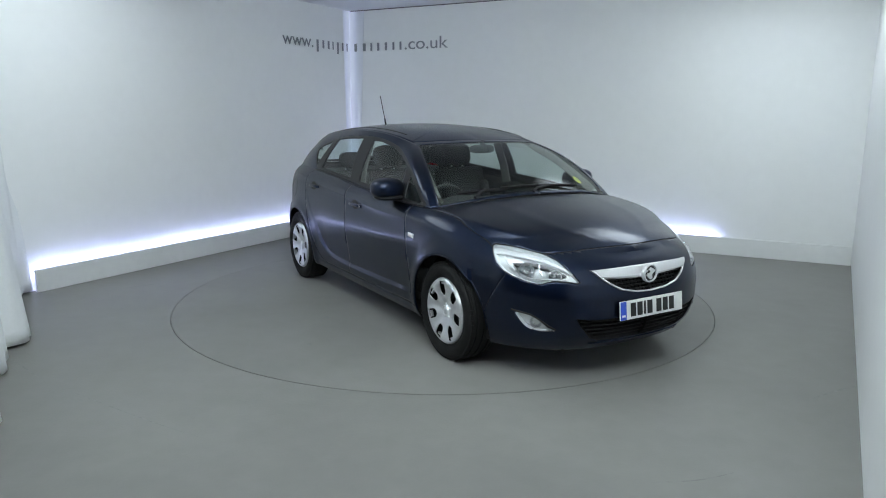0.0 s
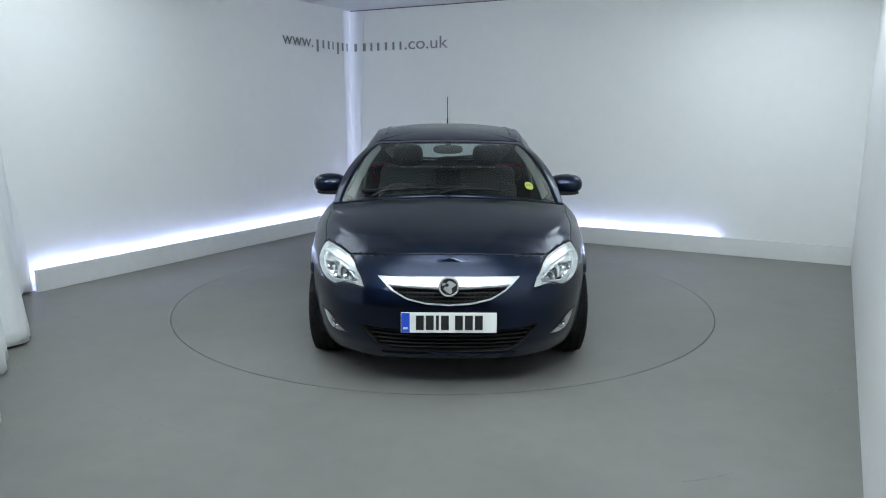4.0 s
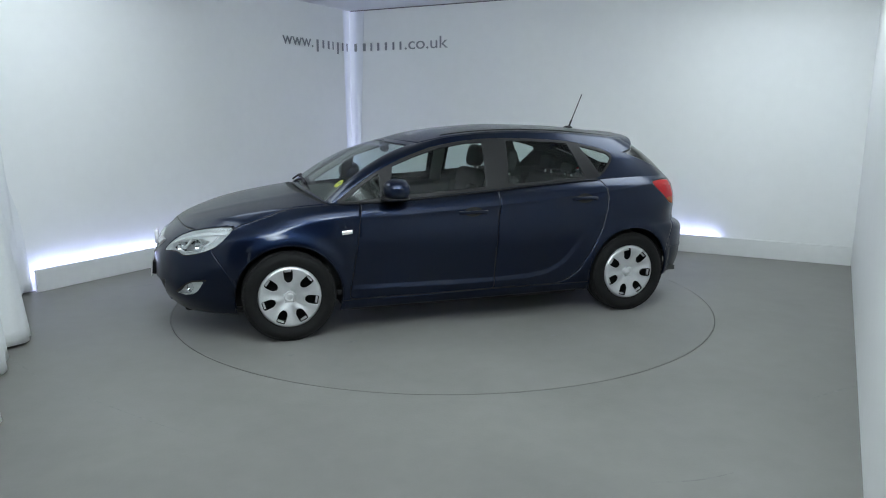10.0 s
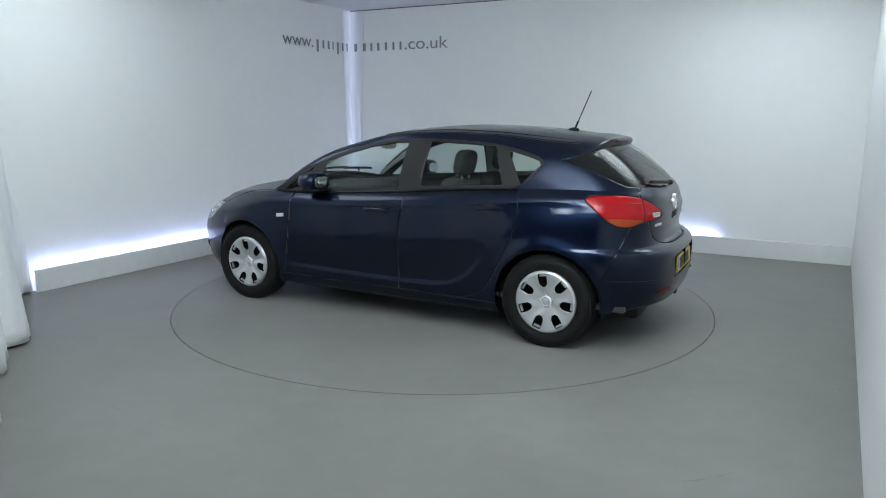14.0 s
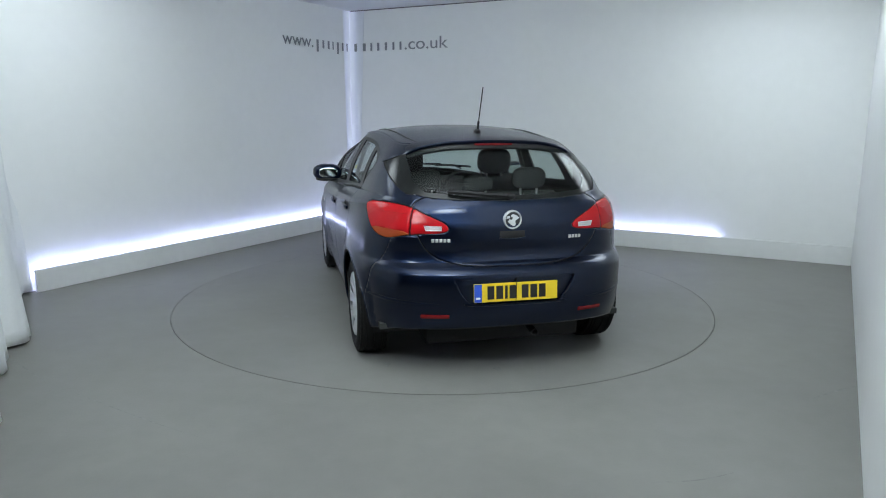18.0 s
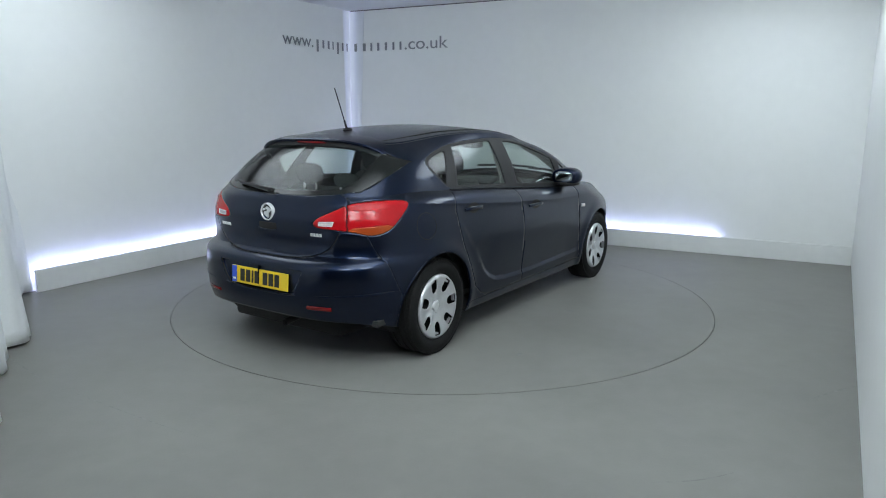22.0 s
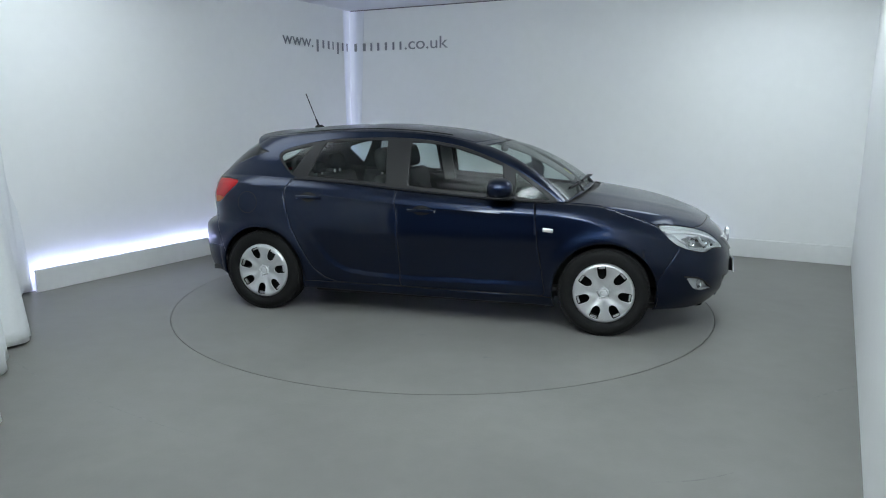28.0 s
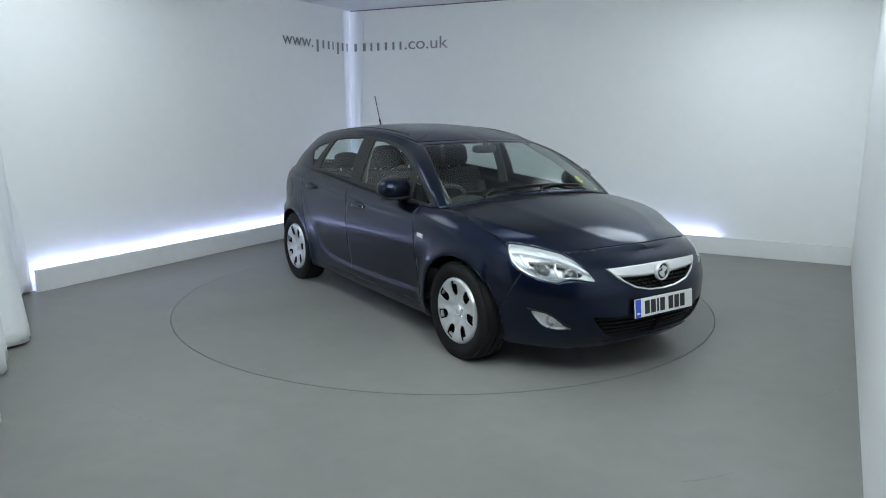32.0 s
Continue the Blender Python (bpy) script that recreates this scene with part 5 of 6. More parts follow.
bm.faces.new(rows_[-1][::-1])
part("chrome_bar", bm, CHROME, grille, "bright chrome bar across the grille")
bm = bmesh.new()
ps = [on_nose(y, float(np.interp(abs(y), GE_Y, GE_Z)), 0.004) for y in np.linspace(-0.352, 0.352, 45)]
sweep(bm, [p for p, _ in ps], [q for _, q in ps], 0.010, 0.014)
part("chrome_surround", bm, CHROME, grille, "thin chrome grille surround")

intake = panel("lower_intake", {T_INTAKE}, SEAM, "black slatted lower air intake", thick=0, push=0.06, rim=True)
for z in (0.278, 0.306, 0.334, 0.362, 0.390):
    half = float(np.interp(z, [0.252, 0.262, 0.285, 0.37, 0.418], [13, 15, 19.5, 25, 26.5])) - 0.6
    front_bar("slat", z, half, 0.010, 0.022, -0.024, TRIM, intake)
front_bar("intake_lip", 0.246, 19, 0.010, 0.012, 0.002, PAINT, intake, sag=-0.004)


def emblem(x, z, turn, parent, r=0.057):
    """A round chrome badge with plain shapes."""
    bm = bmesh.new()
    lathe(bm, [(r * 0.80, 0.004), (r * 0.84, 0.011), (r * 0.94, 0.011), (r, 0.004), (r, -0.012)], 40)
    ob = part("badge", bm, CHROME, parent, "round chrome badge", m=pose(x, 0, z, 0, 0, turn))
    bm = bmesh.new()
    lathe(bm, [(0.0, 0.001), (r * 0.82, 0.001)], 32)
    part("badge_ground", bm, GLOSS_BLACK, ob)
    bm = bmesh.new()
    prism(bm, [(-0.030, -0.012), (-0.010, -0.030), (0.008, -0.040), (0.018, -0.030), (0.014, -0.008), (0.026, 0.002), (0.040, 0.012), (0.022, 0.026), (0.0, 0.034), (-0.014, 0.022), (0.002, 0.012), (-0.006, 0.0), (-0.022, 0.002)], 0.001, 0.006, Euler((radians(90), 0, math.pi)).to_matrix().to_4x4())
    for v in bm.verts:
        v.co.y = abs(v.co.y)
    part("badge_shape", bm, CHROME, ob)
    bm = bmesh.new()
    prism(bm, [(-0.040, 0.006), (-0.034, 0.022), (-0.018, 0.022), (-0.020, 0.010)], 0.001, 0.005, Euler((radians(90), 0, math.pi)).to_matrix().to_4x4())
    for v in bm.verts:
        v.co.y = abs(v.co.y)
    part("badge_shape", bm, CHROME, ob)
    return ob


emblem(2.238, 0.645, -90, car)
emblem(-1.988, 0.950, 90, car)


def number_plate(m, colour, label):
    bm = bmesh.new()
    box(bm, -0.26, 0.26, -0.004, 0.004, -0.0555, 0.0555, bevel=0.002, segments=1)
    ob = part("number_plate", bm, colour, car, label, m=m)
    bm = bmesh.new()
    box(bm, 0.212, 0.258, 0.0045, 0.0055, -0.0535, 0.0535)
    part("blue_band", bm, PLATE_BLUE, ob)
    bm = bmesh.new()
    box(bm, 0.222, 0.248, 0.0058, 0.0066, -0.036, -0.024)
    part("band_mark", bm, PLATE_WHITE, ob)
    x = 0.178
    for i in range(7):
        w = 0.016 if i == 2 else 0.042
        bm = bmesh.new()
        box(bm, x - w, x, 0.0045, 0.0058, -0.0395, 0.0395)
        part("character_bar", bm, PLATE_INK, ob)
        x -= w + 0.012 + (0.022 if i == 3 else 0.0)
    return ob


number_plate(pose(2.268, 0, 0.452, 6, 0, -90), PLATE_WHITE, "white front number plate with plain black bars")
bm = bmesh.new()
box(bm, -0.24, 0.24, -0.03, -0.004, -0.045, 0.045, bevel=0.004)
part("plate_mount", bm, TRIM, car, m=pose(2.268, 0, 0.452, 6, 0, -90))
recess = panel("plate_recess", {T_RECESS}, PAINT, "sunken number plate panel", thick=0, push=0.022, rim=True)
number_plate(pose(-2.078, 0, 0.535, 4, 0, 90), PLATE_YELLOW, "yellow rear number plate with plain black bars")
bm = bmesh.new()
box(bm, -0.24, 0.24, -0.012, -0.004, -0.045, 0.045)
part("plate_mount", bm, TRIM, car, m=pose(-2.078, 0, 0.535, 4, 0, 90))
bm = bmesh.new()
ps = [on_skin(d, 0.461 + 0.012 * abs(d / 11) ** 3, -0.002, True) for d in np.linspace(-11, 11, 23)]
sweep(bm, [p for p, _ in ps], [q for _, q in ps], 0.012, 0.02)
part("bumper_edge", bm, PAINT, car)

# ---- rear: lamps, spoiler, latch, letters, reflectors ----
TAIL_AMBER, TAIL_REV = 60, 61
am = polygon(smooth_loop([(tail_s(a), z) for a, z in ((33, 0.885), (44, 0.898), (54, 0.905), (56, 0.86), (44, 0.80), (33, 0.84))], 1))
cut(skin, lambda v: am(v[SR], v.co.z), TAIL_AMBER, where=lambda fa: fa[TAG] == T_TAIL_OUT)
rv = polygon([(tail_s(18.2), 0.918), (tail_s(18.2), 0.896), (tail_s(25.0), 0.896), (tail_s(26.0), 0.922)])
cut(skin, lambda v: rv(v[SR], v.co.z), TAIL_REV, where=lambda fa: fa[TAG] == T_TAIL_IN)
for side, mir in ((1, False), (-1, True)):
    t = panel("tail_lamp", {T_TAIL_OUT}, RED, "glossy red tail lamp with an amber foot", both=False, mirror=mir, thick=0.02)
    panel("indicator_lens", {TAIL_AMBER}, AMBER, "amber indicator lens", both=False, mirror=mir, thick=0.02, parent=t)
    t2 = panel("tailgate_lamp", {T_TAIL_IN}, RED, "glossy red inner tail lamp", both=False, mirror=mir, thick=0.02)
    panel("reversing_lens", {TAIL_REV}, CLEAR_GREY, "pale reversing lamp lens", both=False, mirror=mir, thick=0.02, parent=t2)
    panel("lamp_back", {T_TAIL_OUT, TAIL_AMBER, T_TAIL_IN, TAIL_REV}, CABIN, "dark lamp housing", both=False, mirror=mir, thick=0, push=0.035, parent=t)
    bm = bmesh.new()
    ps = [on_skin(d, z, 0.003, True) for d, z in ((18.2, 0.918), (18.2, 0.896), (21.5, 0.896), (25.0, 0.896), (26.0, 0.922), (22, 0.920))]
    sweep(bm, [Vector((p.x, p.y * side, p.z)) for p, _ in ps], [Vector((q.x, q.y * side, q.z)) for _, q in ps], 0.005, 0.004, close=True)
    part("lens_rim", bm, SATIN, t2)
    bm = bmesh.new()
    ps = [on_skin(d, z, 0.002, True) for d, z in zip(np.linspace(35, 53, 9), np.linspace(0.99, 1.0, 9))]
    sweep(bm, [Vector((p.x, p.y * side, p.z)) for p, _ in ps], [Vector((q.x, q.y * side, q.z)) for _, q in ps], 0.006, 0.004)
    part("lamp_rib", bm, RED, t)
    bm = bmesh.new()
    ps = [on_skin(d, 0.402, 0.003, True) for d in np.linspace(16.5, 29, 9)]
    sweep(bm, [Vector((p.x, p.y * side, p.z)) for p, _ in ps], [Vector((q.x, q.y * side, q.z)) for _, q in ps], 0.022, 0.012)
    part("reflector", bm, RED_DARK, car, "slim dark red bumper reflector")
    # crease of the bumper
    bm = bmesh.new()
    ps = [on_skin(d, 0.475 + 0.0005 * (d - 22), 0.0, True) for d in np.linspace(20, 60, 14)]
    sweep(bm, [Vector((p.x, p.y * side, p.z)) for p, _ in ps], [Vector((q.x, q.y * side, q.z)) for _, q in ps], 0.020, 0.010, taper=True)
    part("bumper_crease", bm, PAINT, car)
    # letters of the model and engine names, as plain bars
    y0, count, w = (0.478, 5, 0.017) if side > 0 else (-0.372, 4, 0.016)
    for i in range(count):
        y = y0 - i * (w + 0.006)
        p, q = on_skin(math.degrees(math.asin(min(1, (abs(y) / WIDTH(0.836)) ** (NRR / 2)))), 0.836, 0.0, True, True)
        bm = bmesh.new()
        box(bm, -w / 2, w / 2, -0.002, 0.004, -0.010, 0.010, bevel=0.001, segments=1)
        part("letter_bar", bm, CHROME, car, m=Matrix.Translation((p.x, p.y * (1 if y > 0 else -1), p.z)) @ Vector((q.x, q.y * (1 if y > 0 else -1), q.z)).to_track_quat("Y", "Z").to_matrix().to_4x4())

# a flat black block stands in for the shade in the grip recess
bm = bmesh.new()
box(bm, -0.078, 0.078, -0.004, 0.004, -0.024, 0.020, bevel=0.003)
part("tailgate_grip", bm, SEAM, car, "flat black block drawn as the shaded grip recess below the badge", m=pose(-1.990, 0, 0.864, -3, 0, 90))
bm = bmesh.new()
ps = [Vector((-1.997, 0.082 - 0.164 * i / 8, 0.842 - 0.006 * math.sin(math.pi * i / 8))) for i in range(9)]
sweep(bm, ps, [Vector((-1, 0, 0))] * 9, 0.008, 0.008)
part("grip_lip", bm, PAINT, car)


def spoiler():
    tip_x = curve([(0.0, -1.596), (0.25, -1.588), (0.42, -1.565), (0.50, -1.540), (0.555, -1.508), (0.595, -1.460), (0.622, -1.405)])
    tip_z = curve([(0.0, 1.404), (0.25, 1.398), (0.42, 1.376), (0.50, 1.352), (0.555, 1.322), (0.595, 1.286), (0.622, 1.248)])
    root_z = curve([(0.0, ROOF_C(-1.36) + 0.002), (0.25, ROOF_C(-1.36) - 0.008), (0.42, ROOF_C(-1.36) - 0.032), (0.50, 1.378), (0.555, 1.350), (0.595, 1.310), (0.622, 1.252)])
    bm = bmesh.new()
    sec, low = [], []
    for i in range(45):
        y = -0.622 + 1.244 * i / 44
        q = abs(y)
        xt, zt, zr = tip_x(q), tip_z(q), root_z(q)
        k = min(1.0, (0.64 - q) / 0.12)
        xr = max(-1.36, xt + 0.03)
        ring = [(xr, zr + 0.003), (0.5 * (xr + xt), (zr + zt) / 2 + 0.010 * k), (xt + 0.03 * k, zt + 0.004), (xt + 0.006, zt - 0.001), (xt, zt - 0.008), (xt + 0.008, zt - 0.020 * k - 0.002), (xt + 0.05 * k, zt - 0.034 * k - 0.002), (0.5 * (xr + xt), zt - 0.045 * k - 0.004), (xr, zr - 0.03)]
        sec.append([bm.verts.new((x, y, z)) for x, z in ring])
        low.append(Vector((xt + 0.030, y, zt - 0.036 * k - 0.004)))
    for a, b in zip(sec, sec[1:]):
        for j in range(len(a)):
            n = (j + 1) % len(a)
            bm.faces.new((a[j], a[n], b[n], b[j]))
    bm.faces.new(sec[0])
    bm.faces.new(sec[-1][::-1])
    ob = part("spoiler", bm, PAINT, car, "roof spoiler above the rear window")
    bm = bmesh.new()
    sweep(bm, low, [Vector((-1, 0, 0.3))] * len(low), 0.040, 0.026)
    part("spoiler_underside", bm, GLOSS_BLACK, ob)
    bm = bmesh.new()
    ps = [Vector((tip_x(abs(y)) + 0.012, y, 1.376)) for y in np.linspace(-0.125, 0.125, 9)]
    sweep(bm, ps, [Vector((-1, 0, 0))] * 9, 0.013, 0.014)
    part("brake_light", bm, RED_DARK, ob, "slim dark red high brake light")


spoiler()
bm = bmesh.new()
lathe(bm, [(0.022, -0.10), (0.024, 0.09), (0.020, 0.09), (0.018, -0.08)], 20, pose(-1.93, TAILPIPE_Y, 0.262, -6, 0, 90))
part("tailpipe", bm, STEEL, car, "small steel exhaust tailpipe")
# strips in the roof channels
for s in (1, -1):
    bm = bmesh.new()
    ps, xs = [], np.linspace(0.14, -1.42, 30)
    for x in xs:
        y = RAIL_Y(x) * 0.86 if x > -1.0 else 0.575 * 0.86 - 0.10 * ((-1.0 - x) / 0.42) ** 2 * 0.4
        q = 0.86
        ze = RAIL_Z(x)
        ps.append(Vector((x, y * s, ze + (ROOF_C(x) - ze) * (1 - q ** 2.2) + 0.002)))
    sweep(bm, ps, [Vector((0, 0.15 * s, 1))] * len(ps), 0.015, 0.008)
    part("roof_strip", bm, TRIM, car, "black roof channel strip")

# aerial
bm = bmesh.new()
ball(bm, sized(-1.215, 0, ROOF_C(-1.2) + 0.004, 0.045, 0.020, 0.018))
aerial = part("aerial", bm, TRIM, car, "black roof aerial leaning back")
bm = bmesh.new()
ps = [Vector((-1.222 - 0.118 * t, 0, 1.452 + 0.285 * t)) for t in (0, 0.08, 0.16, 0.22, 0.24, 0.6, 1.0)]
sweep(bm, ps[:4], [Vector((1, 0, 0.4))] * 4, 0.014, 0.014)
sweep(bm, ps[3:], [Vector((1, 0, 0.4))] * 4, 0.007, 0.007)
part("mast", bm, TRIM, aerial)

# dark trim inside, behind the tail lamps
for s in (1, -1):
    bm = bmesh.new()
    box(bm, -1.66, -1.30, min(0.50 * s, 0.68 * s), max(0.50 * s, 0.68 * s), 0.70, 1.03, bevel=0.03)
    part("boot_side_trim", bm, CABIN, car, "dark plastic trim beside the boot")
# ---- sides: mirrors, handles, indicators ----
for s in (1, -1):
    bm = bmesh.new()
    ball(bm, sized(0.580, 0.893 * s, 1.040, 0.100, 0.130, 0.076, 0, 0, -12 * s), 28, 0.82)
    for v in bm.verts:
        if v.co.x < 0.52:
            v.co.x = 0.52 + (v.co.x - 0.52) * 0.30
        v.co.z += 0.012 * (abs(v.co.y) - 0.88) * 2
    mirror = part("door_mirror", bm, PAINT, car, "navy door mirror with a black foot")
    bm = bmesh.new()
    ball(bm, sized(0.509, 0.890 * s, 1.042, 0.006, 0.082, 0.045), 24, 0.7)
    part("mirror_glass", bm, MIRROR, mirror, "silvered mirror glass")
    bm = bmesh.new()
    ball(bm, sized(0.590, 0.885 * s, 0.980, 0.100, 0.115, 0.020), 20, 0.85)
    part("mirror_base", bm, TRIM, mirror)
    bm = bmesh.new()
    ps = [Vector((0.62, 0.765 * s, 0.968)), Vector((0.61, 0.80 * s, 0.974)), Vector((0.59, 0.84 * s, 0.982)), Vector((0.57, 0.87 * s, 0.988))]
    sweep(bm, ps, [Vector((0, 0, 1))] * 4, 0.09, 0.034)
    part("mirror_foot", bm, TRIM, mirror, "black mirror foot")
    for (key, xa, xb, z) in (("f", 0.112, -0.108, 0.856), ("r", -0.812, -1.028, 0.924)):
        door = doors[key, s]
        bm = bmesh.new()
        ps, ns = [], []
        for i in range(13):
            g = i / 12
            x = xa + (xb - xa) * g
            p, q = on_side(x, z + 0.004 * math.sin(math.pi * g), 0.020 - 0.018 * (2 * g - 1) ** 4)
            ps.append(Vector((p.x, p.y * s, p.z)))
            ns.append(Vector((q.x, q.y * s, q.z)))
        sweep(bm, ps, ns, 0.024, 0.018)
        h = part("door_handle", bm, PAINT, door, "navy pull handle")
        # a flat black oval paints the shade of the handle's hollow
        bm = bmesh.new()
        for i in range(1, 2):
            pts = [on_side(xa + (xb - xa) * gx, z + 0.004 + gz, 0.005) for gx, gz in [(0.5 + 0.33 * math.cos(a), 0.036 * math.sin(a)) for a in np.linspace(0, 2 * math.pi, 24, endpoint=False)]]
            bm.faces.new([bm.verts.new((p.x, p.y * s, p.z)) for p, _ in pts])
        part("handle_cup", bm, SEAM, door, "flat black patch drawn as the shaded hollow behind the handle")
        if key == "f" and s < 0:
            bm = bmesh.new()
            p, q = on_side(xa - 0.012, z, 0.014)
            lathe(bm, [(0.0, 0.004), (0.008, 0.004), (0.009, -0.006)], 16)
            part("lock", bm, CHROME, h, m=Matrix.Translation((p.x, p.y * s, p.z)) @ Vector((q.x, q.y * s, q.z)).to_track_quat("Y", "Z").to_matrix().to_4x4())
    bm = bmesh.new()
    ps, ns = [], []
    for i in range(7):
        p, q = on_side(0.975 - 0.072 * i / 6, 0.752 + 0.006 * i / 6, 0.001)
        ps.append(Vector((p.x, p.y * s, p.z)))
        ns.append(Vector((q.x, q.y * s, q.z)))
    sweep(bm, ps, ns, 0.030, 0.012)
    part("side_indicator", bm, LAMP_BODY, car, "small clear side indicator with a chrome rim")
    bm = bmesh.new()
    sweep(bm, [p + q * 0.004 for p, q in zip(ps[1:6], ns[1:6])], ns[1:6], 0.020, 0.008)
    part("side_indicator_lens", bm, CLEAR_GREY, car)
    # dark seal along the windows' foot
    bm = bmesh.new()
    ps, ns = [], []
    for x in np.linspace(0.98, -1.08, 30):
        p, q = on_side(x, EDGE_Z(x) - 0.001, 0.0)
        ps.append(Vector((p.x, (p.y + 0.001) * s, p.z + 0.003)))
        ns.append(Vector((q.x, q.y * s, q.z)))
    sweep(bm, ps, ns, 0.012, 0.008)
    part("window_seal", bm, TRIM, car, "black rubber window seal")
# filler flap on the right rear quarter
bm = bmesh.new()
loop = [on_side(-1.46 + 0.088 * math.cos(a), 0.868 + 0.084 * math.sin(a), 0.0) for a in np.linspace(0, 2 * math.pi, 28, endpoint=False)]
sweep(bm, [Vector((p.x, -p.y, p.z)) for p, _ in loop], [Vector((q.x, -q.y, q.z)) for _, q in loop], 0.004, 0.003, close=True)
part("filler_flap", bm, SEAM, car, "round fuel filler flap outline")

# ---- wipers ----
bm = bmesh.new()
for pts in (((1.15, -0.36, 1.045), (1.135, -0.10, 1.058), (1.125, 0.10, 1.06), (1.12, 0.30, 1.055)), ((1.12, 0.24, 1.045), (1.10, 0.40, 1.042), (1.075, 0.52, 1.035), (1.05, 0.60, 1.028))):
    ps = [Vector((p[0] + 0.005, -p[1], p[2] + 0.006)) for p in pts]
    sweep(bm, ps, [Vector((0.5, 0, 0.86))] * 4, 0.016, 0.020)
ps = [Vector((1.185, -0.05, 1.03)), Vector((1.16, 0.0, 1.052)), Vector((1.14, 0.14, 1.066))]
sweep(bm, ps, [Vector((0.5, 0, 0.86))] * 3, 0.02, 0.016)
ps = [Vector((1.15, -0.52, 1.01)), Vector((1.12, -0.46, 1.04)), Vector((1.10, -0.40, 1.055))]
sweep(bm, ps, [Vector((0.5, 0, 0.86))] * 3, 0.02, 0.016)
part("windscreen_wiper", bm, TRIM, car, "black windscreen wipers at rest")
bm = bmesh.new()
ps = [Vector((-1.945, 0.0, 1.085)), Vector((-1.935, 0.14, 1.097)), Vector((-1.915, 0.28, 1.108)), Vector((-1.89, 0.37, 1.115))]
sweep(bm, ps, [Vector((-0.8, 0, 0.5))] * 4, 0.020, 0.022)
ball(bm, sized(-1.950, 0.0, 1.085, 0.022, 0.026, 0.020))
part("rear_wiper", bm, TRIM, car, "black rear wiper at rest")


# ---- inside the car ----
panel("headlining", {PANEL_ROOF}, LINING, "grey cloth headlining", thick=0, push=0.03)
for mir in (False, True):
    panel("door_lining", {PANEL_DOOR_F}, CABIN, "dark door lining", both=False, mirror=mir, thick=0, push=0.06)
    panel("door_lining", {PANEL_DOOR_R}, CABIN, "dark door lining", both=False, mirror=mir, thick=0, push=0.06)
panel("tailgate_lining", {PANEL_TAILGATE}, CABIN, "dark tailgate lining", thick=0, push=0.04)
bm = bmesh.new()
box(bm, -1.85, 1.0, -0.78, 0.78, 0.285, 0.32)
box(bm, 0.95, 1.12, -0.72, 0.72, 0.32, 0.90, bevel=0.02)
part("cabin_floor", bm, CABIN, car, "dark carpeted cabin floor")


def seat(y, x, rear=False, w=0.50):
    bm = bmesh.new()
    box(bm, x - 0.18, x + 0.34, y - w / 2, y + w / 2, 0.34, 0.53, bevel=0.06, segments=3)
    ob = part("seat", bm, FABRIC, car, "dark grey cloth car seat")
    bm = bmesh.new()
    box(bm, -0.065, 0.065, -w / 2, w / 2, 0.0, 0.66 if not rear else 0.60, pose(x - 0.17, y, 0.45, 0, -16, 0), bevel=0.055, segments=4)
    part("backrest", bm, FABRIC, ob)
    if not rear:
        for s in (1, -1):
            bm = bmesh.new()
            box(bm, -0.02, 0.10, -0.05, 0.05, 0.05, 0.52, pose(x - 0.17, y + s * (w / 2 - 0.04), 0.45, 0, -16, 0), bevel=0.04, segments=3)
            part("side_bolster", bm, FABRIC, ob)
    return ob


def headrest(parent, x, y, z, w=0.26, h=0.19, d=0.10):
    bm = bmesh.new()
    ball(bm, sized(x, y, z, d / 2, w / 2, h / 2, 0, -12, 0), 24, 0.6)
    part("headrest", bm, FABRIC, parent)
    bm = bmesh.new()
    for s in (1, -1):
        box(bm, x - 0.006, x + 0.006, y + s * 0.06 - 0.006, y + s * 0.06 + 0.006, z - h / 2 - 0.07, z - h / 2 + 0.03)
    part("headrest_post", bm, SATIN, parent)


for y in (0.36, -0.36):
    st = seat(y, -0.10)
    headrest(st, -0.475, y, 1.195, 0.27, 0.20, 0.11)
bench = seat(0.0, -0.86, True, 1.24)
for y in (0.38, -0.38):
    headrest(bench, -1.225, y, 1.125, 0.24, 0.15, 0.09)
headrest(bench, -1.235, 0.0, 1.09, 0.22, 0.10, 0.08)
bm = bmesh.new()
box(bm, -1.86, -1.25, -0.60, 0.60, 0.985, 1.005, bevel=0.008)
part("parcel_shelf", bm, CABIN, car, "dark parcel shelf")

# dashboard with a binnacle, steering wheel on the right
bm = bmesh.new()
sec = []
for i in range(25):
    y = -0.74 + 1.48 * i / 24
    q = abs(y) / 0.74
    hump = 0.045 * math.exp(-((y + 0.36) / 0.17) ** 2) + 0.03 * math.exp(-(y / 0.16) ** 2)
    xf = 1.14 - 0.13 * q ** 2.2
    sec.append([bm.verts.new(p) for p in ((xf, y, 0.955 - 0.03 * q * q), (xf - 0.16, y, 0.945), (0.70, y, 0.93 + hump), (0.60, y, 0.905 + hump), (0.57, y, 0.84), (0.62, y, 0.66), (0.80, y, 0.50), (xf, y, 0.5))])
for a, b in zip(sec, sec[1:]):
    for j in range(8):
        bm.faces.new((a[j], a[(j + 1) % 8], b[(j + 1) % 8], b[j]))
bm.faces.new(sec[0])
bm.faces.new(sec[-1][::-1])
part("dashboard", bm, CABIN, car, "dark moulded dashboard")
bm = bmesh.new()
bmesh.ops.create_cone(bm, cap_ends=True, segments=16, radius1=0.05, radius2=0.06, depth=0.05)
wm = pose(0.44, -0.36, 0.86, 0, -65, 0)
hubm = part("steering_wheel", bm, CABIN, car, "black steering wheel", m=wm)
bm = bmesh.new()
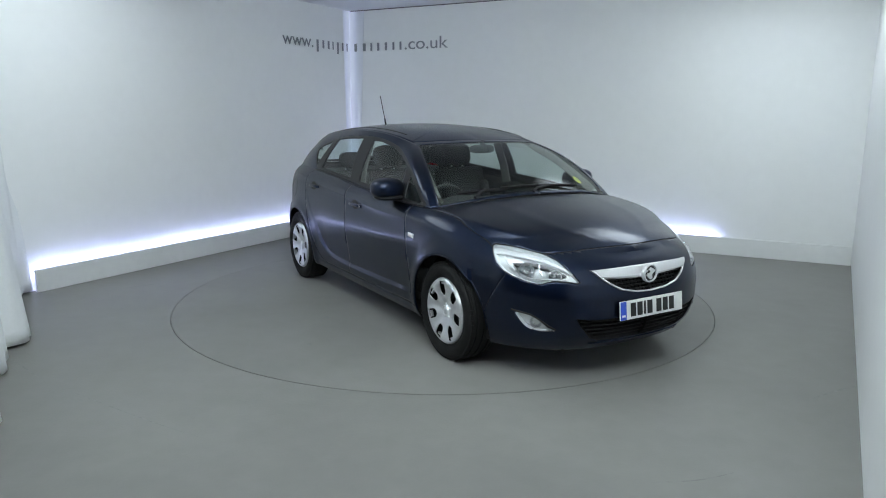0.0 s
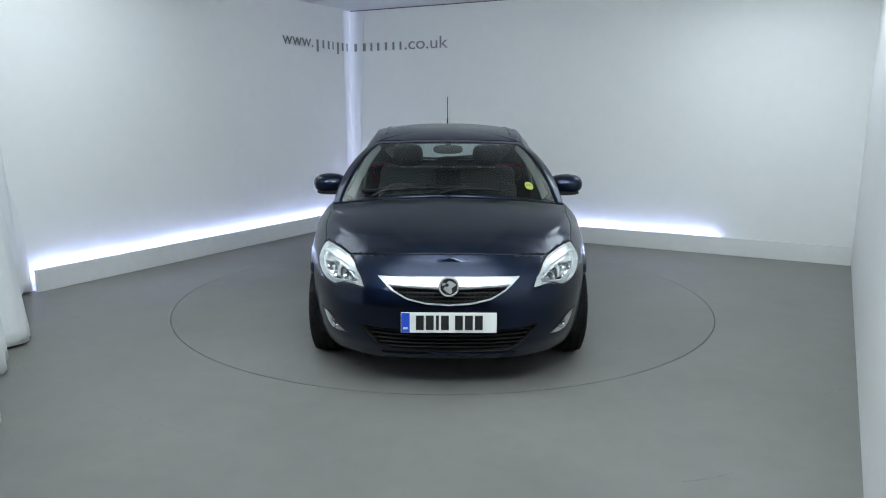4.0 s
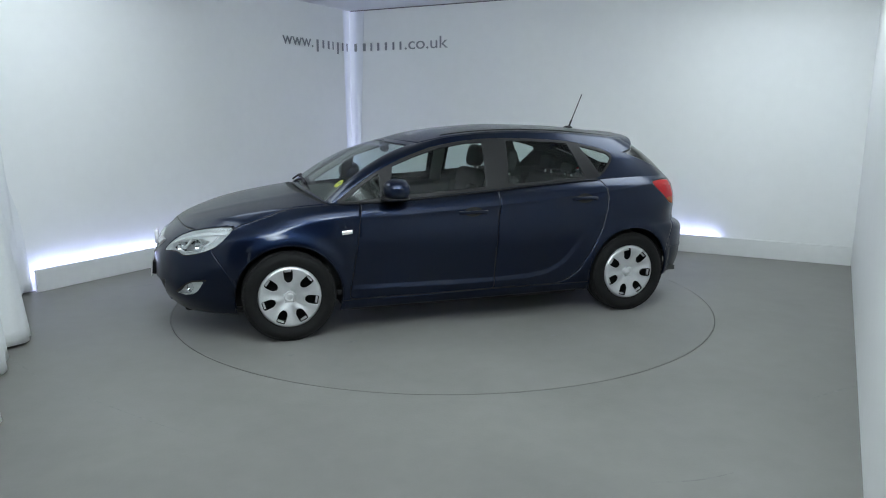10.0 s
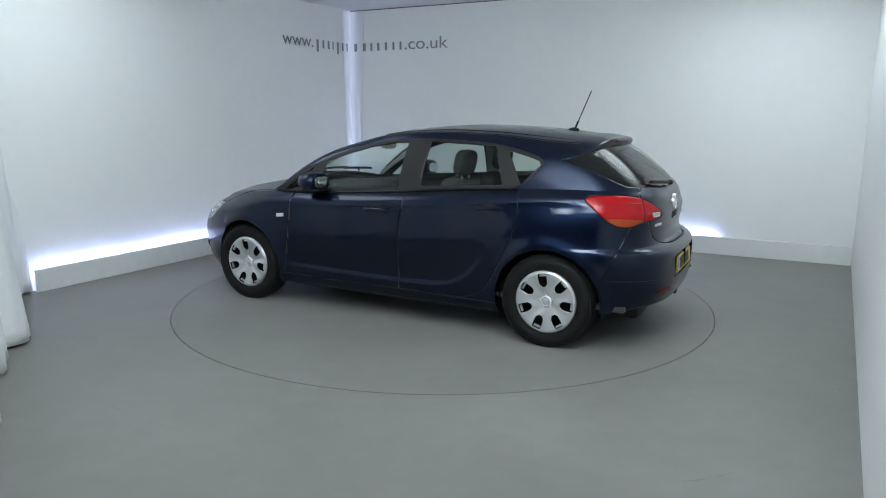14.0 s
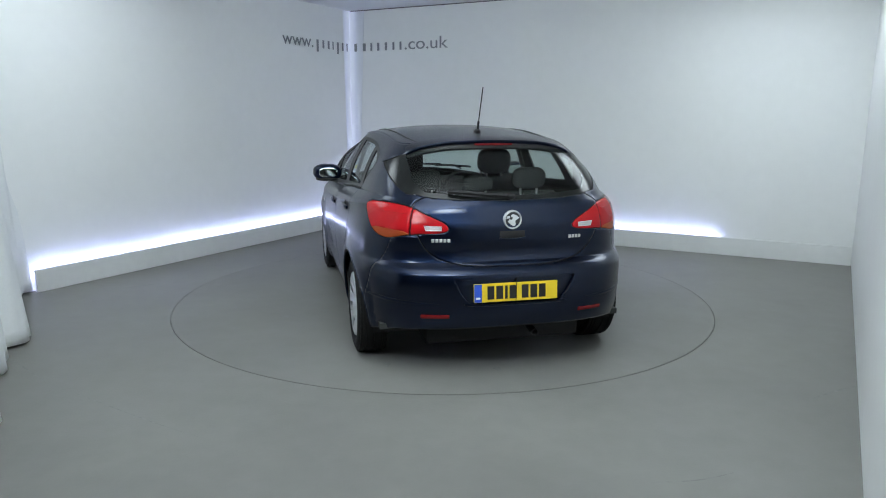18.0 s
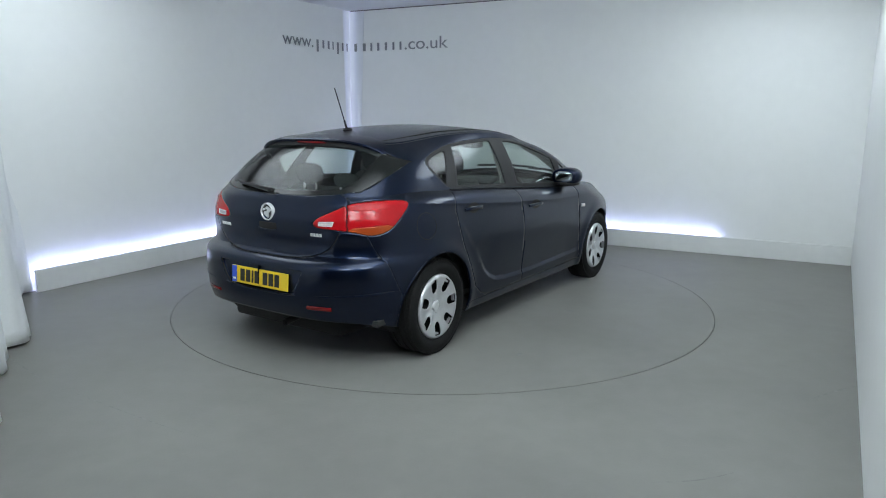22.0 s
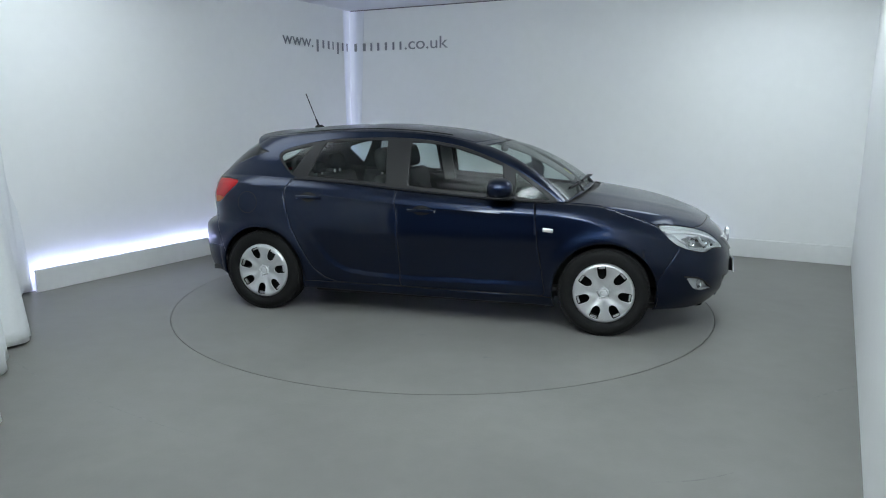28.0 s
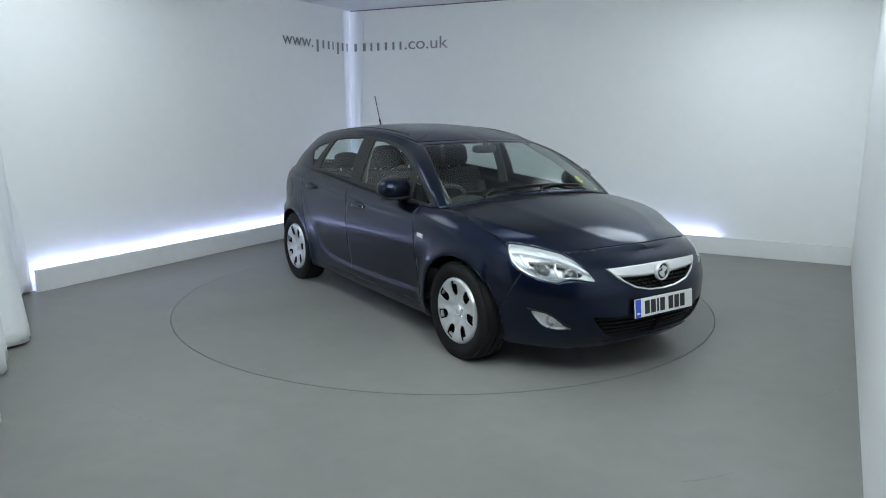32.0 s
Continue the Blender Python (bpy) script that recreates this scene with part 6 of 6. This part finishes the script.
ps = [Vector((0.185 * math.cos(a), 0.185 * math.sin(a), 0)) for a in np.linspace(0, 2 * math.pi, 40, endpoint=False)]
sweep(bm, ps, [Vector((0, 0, 1))] * 40, 0.03, 0.028, close=True)
for a in (0, 110, 250):
    c, s_ = math.cos(radians(a + 90)), math.sin(radians(a + 90))
    sweep(bm, [Vector((0.04 * c, 0.04 * s_, 0)), Vector((0.11 * c, 0.11 * s_, 0)), Vector((0.18 * c, 0.18 * s_, 0))], [Vector((0, 0, 1))] * 3, 0.035, 0.02)
part("wheel_rim", bm, CABIN, hubm)
bm = bmesh.new()
ball(bm, sized(0.46, 0, 1.295, 0.022, 0.115, 0.035), 24, 0.7)
part("rear_view_mirror", bm, CABIN, car, "black inside mirror")
bm = bmesh.new()
box(bm, -0.006, 0.006, -0.02, 0.02, 0, 0.06, pose(0.47, 0, 1.30))
part("mirror_stalk", bm, CABIN, car)
# yellow note behind the windscreen
bm = bmesh.new()
ps = smooth_loop([(-0.030, -0.040), (0.030, -0.040), (0.030, 0.040), (-0.030, 0.040)], 2)
prism(bm, ps, 0.0, 0.002)
note = part("window_note", bm, YELLOW, car, "small yellow note inside the windscreen", m=look((0.935, 0.575, 1.062), (0.935 - 0.55, 0.575 - 0.22, 1.062 - 0.80)) @ pose(0, 0, 0, 0, 0, -10))
bm = bmesh.new()
box(bm, -0.022, 0.022, -0.004, 0.004, 0.0022, 0.003)
box(bm, -0.012, 0.012, 0.010, 0.016, 0.0022, 0.003)
part("note_mark", bm, INK, note)

for s in (1, -1):
    bm = bmesh.new()
    ps = [Vector((0.985, 0.690 * s, 0.985)), Vector((0.80, 0.655 * s, 1.105)), Vector((0.60, 0.605 * s, 1.22)), Vector((0.38, 0.545 * s, 1.315))]
    sweep(bm, ps, [Vector((0.5, -0.6 * s, 0.3))] * 4, 0.06, 0.02)
    part("pillar_trim", bm, LINING, car, "pale grey inner windscreen pillar trim")
    bm = bmesh.new()
    ps = [Vector((-0.20, 0.735 * s, 0.95)), Vector((-0.22, 0.705 * s, 1.12)), Vector((-0.235, 0.62 * s, 1.36))]
    sweep(bm, ps, [Vector((0, -1 * s, 0.3))] * 3, 0.11, 0.02)
    part("pillar_trim", bm, LINING, car, "pale grey inner door pillar trim")


# ---- the turn of the table with the car on it ----
TURN = [(0, -58.86), (0.5, -58.86), (1, -59.75), (1.5, -62.16), (2, -66.59), (2.5, -72.23), (3, -78.39), (3.5, -84.24), (5.5, -108.43), (6, -114.47), (6.5, -120.46), (7, -126.47), (7.5, -132.42), (8, -138.44), (8.5, -144.35), (9, -150.26), (9.5, -156.09), (10, -162.01), (10.5, -167.89), (11, -173.77), (11.5, -179.60), (12, -185.38), (12.5, -191.04), (13, -196.77), (13.5, -202.52), (14, -208.32), (14.5, -214.27), (16.5, -238.63), (17, -244.59), (17.5, -250.49), (18, -256.47), (18.5, -262.40), (19, -268.44), (19.5, -274.37), (20, -280.40), (20.5, -286.34), (21, -292.34), (21.5, -298.29), (22, -304.33), (22.5, -310.28), (23, -316.28), (23.5, -322.28), (24, -328.22), (24.5, -334.07), (25, -339.88), (25.5, -345.48), (27.5, -369.24), (28, -375.14), (28.5, -380.98), (29, -386.86), (29.5, -392.73), (30, -398.63), (30.5, -404.48), (31, -410.30), (31.5, -413.99), (32, -416.13)]
CAR_ON_TABLE = pose(0.0635, 0.039, 0)


def motions():
    walk(turntable, [(t, pose(0, 0, 0, 0, 0, a)) for t, a in TURN])
    walk(car, [(t, pose(0, 0, 0, 0, 0, a) @ CAR_ON_TABLE) for t, a in TURN])


motions()
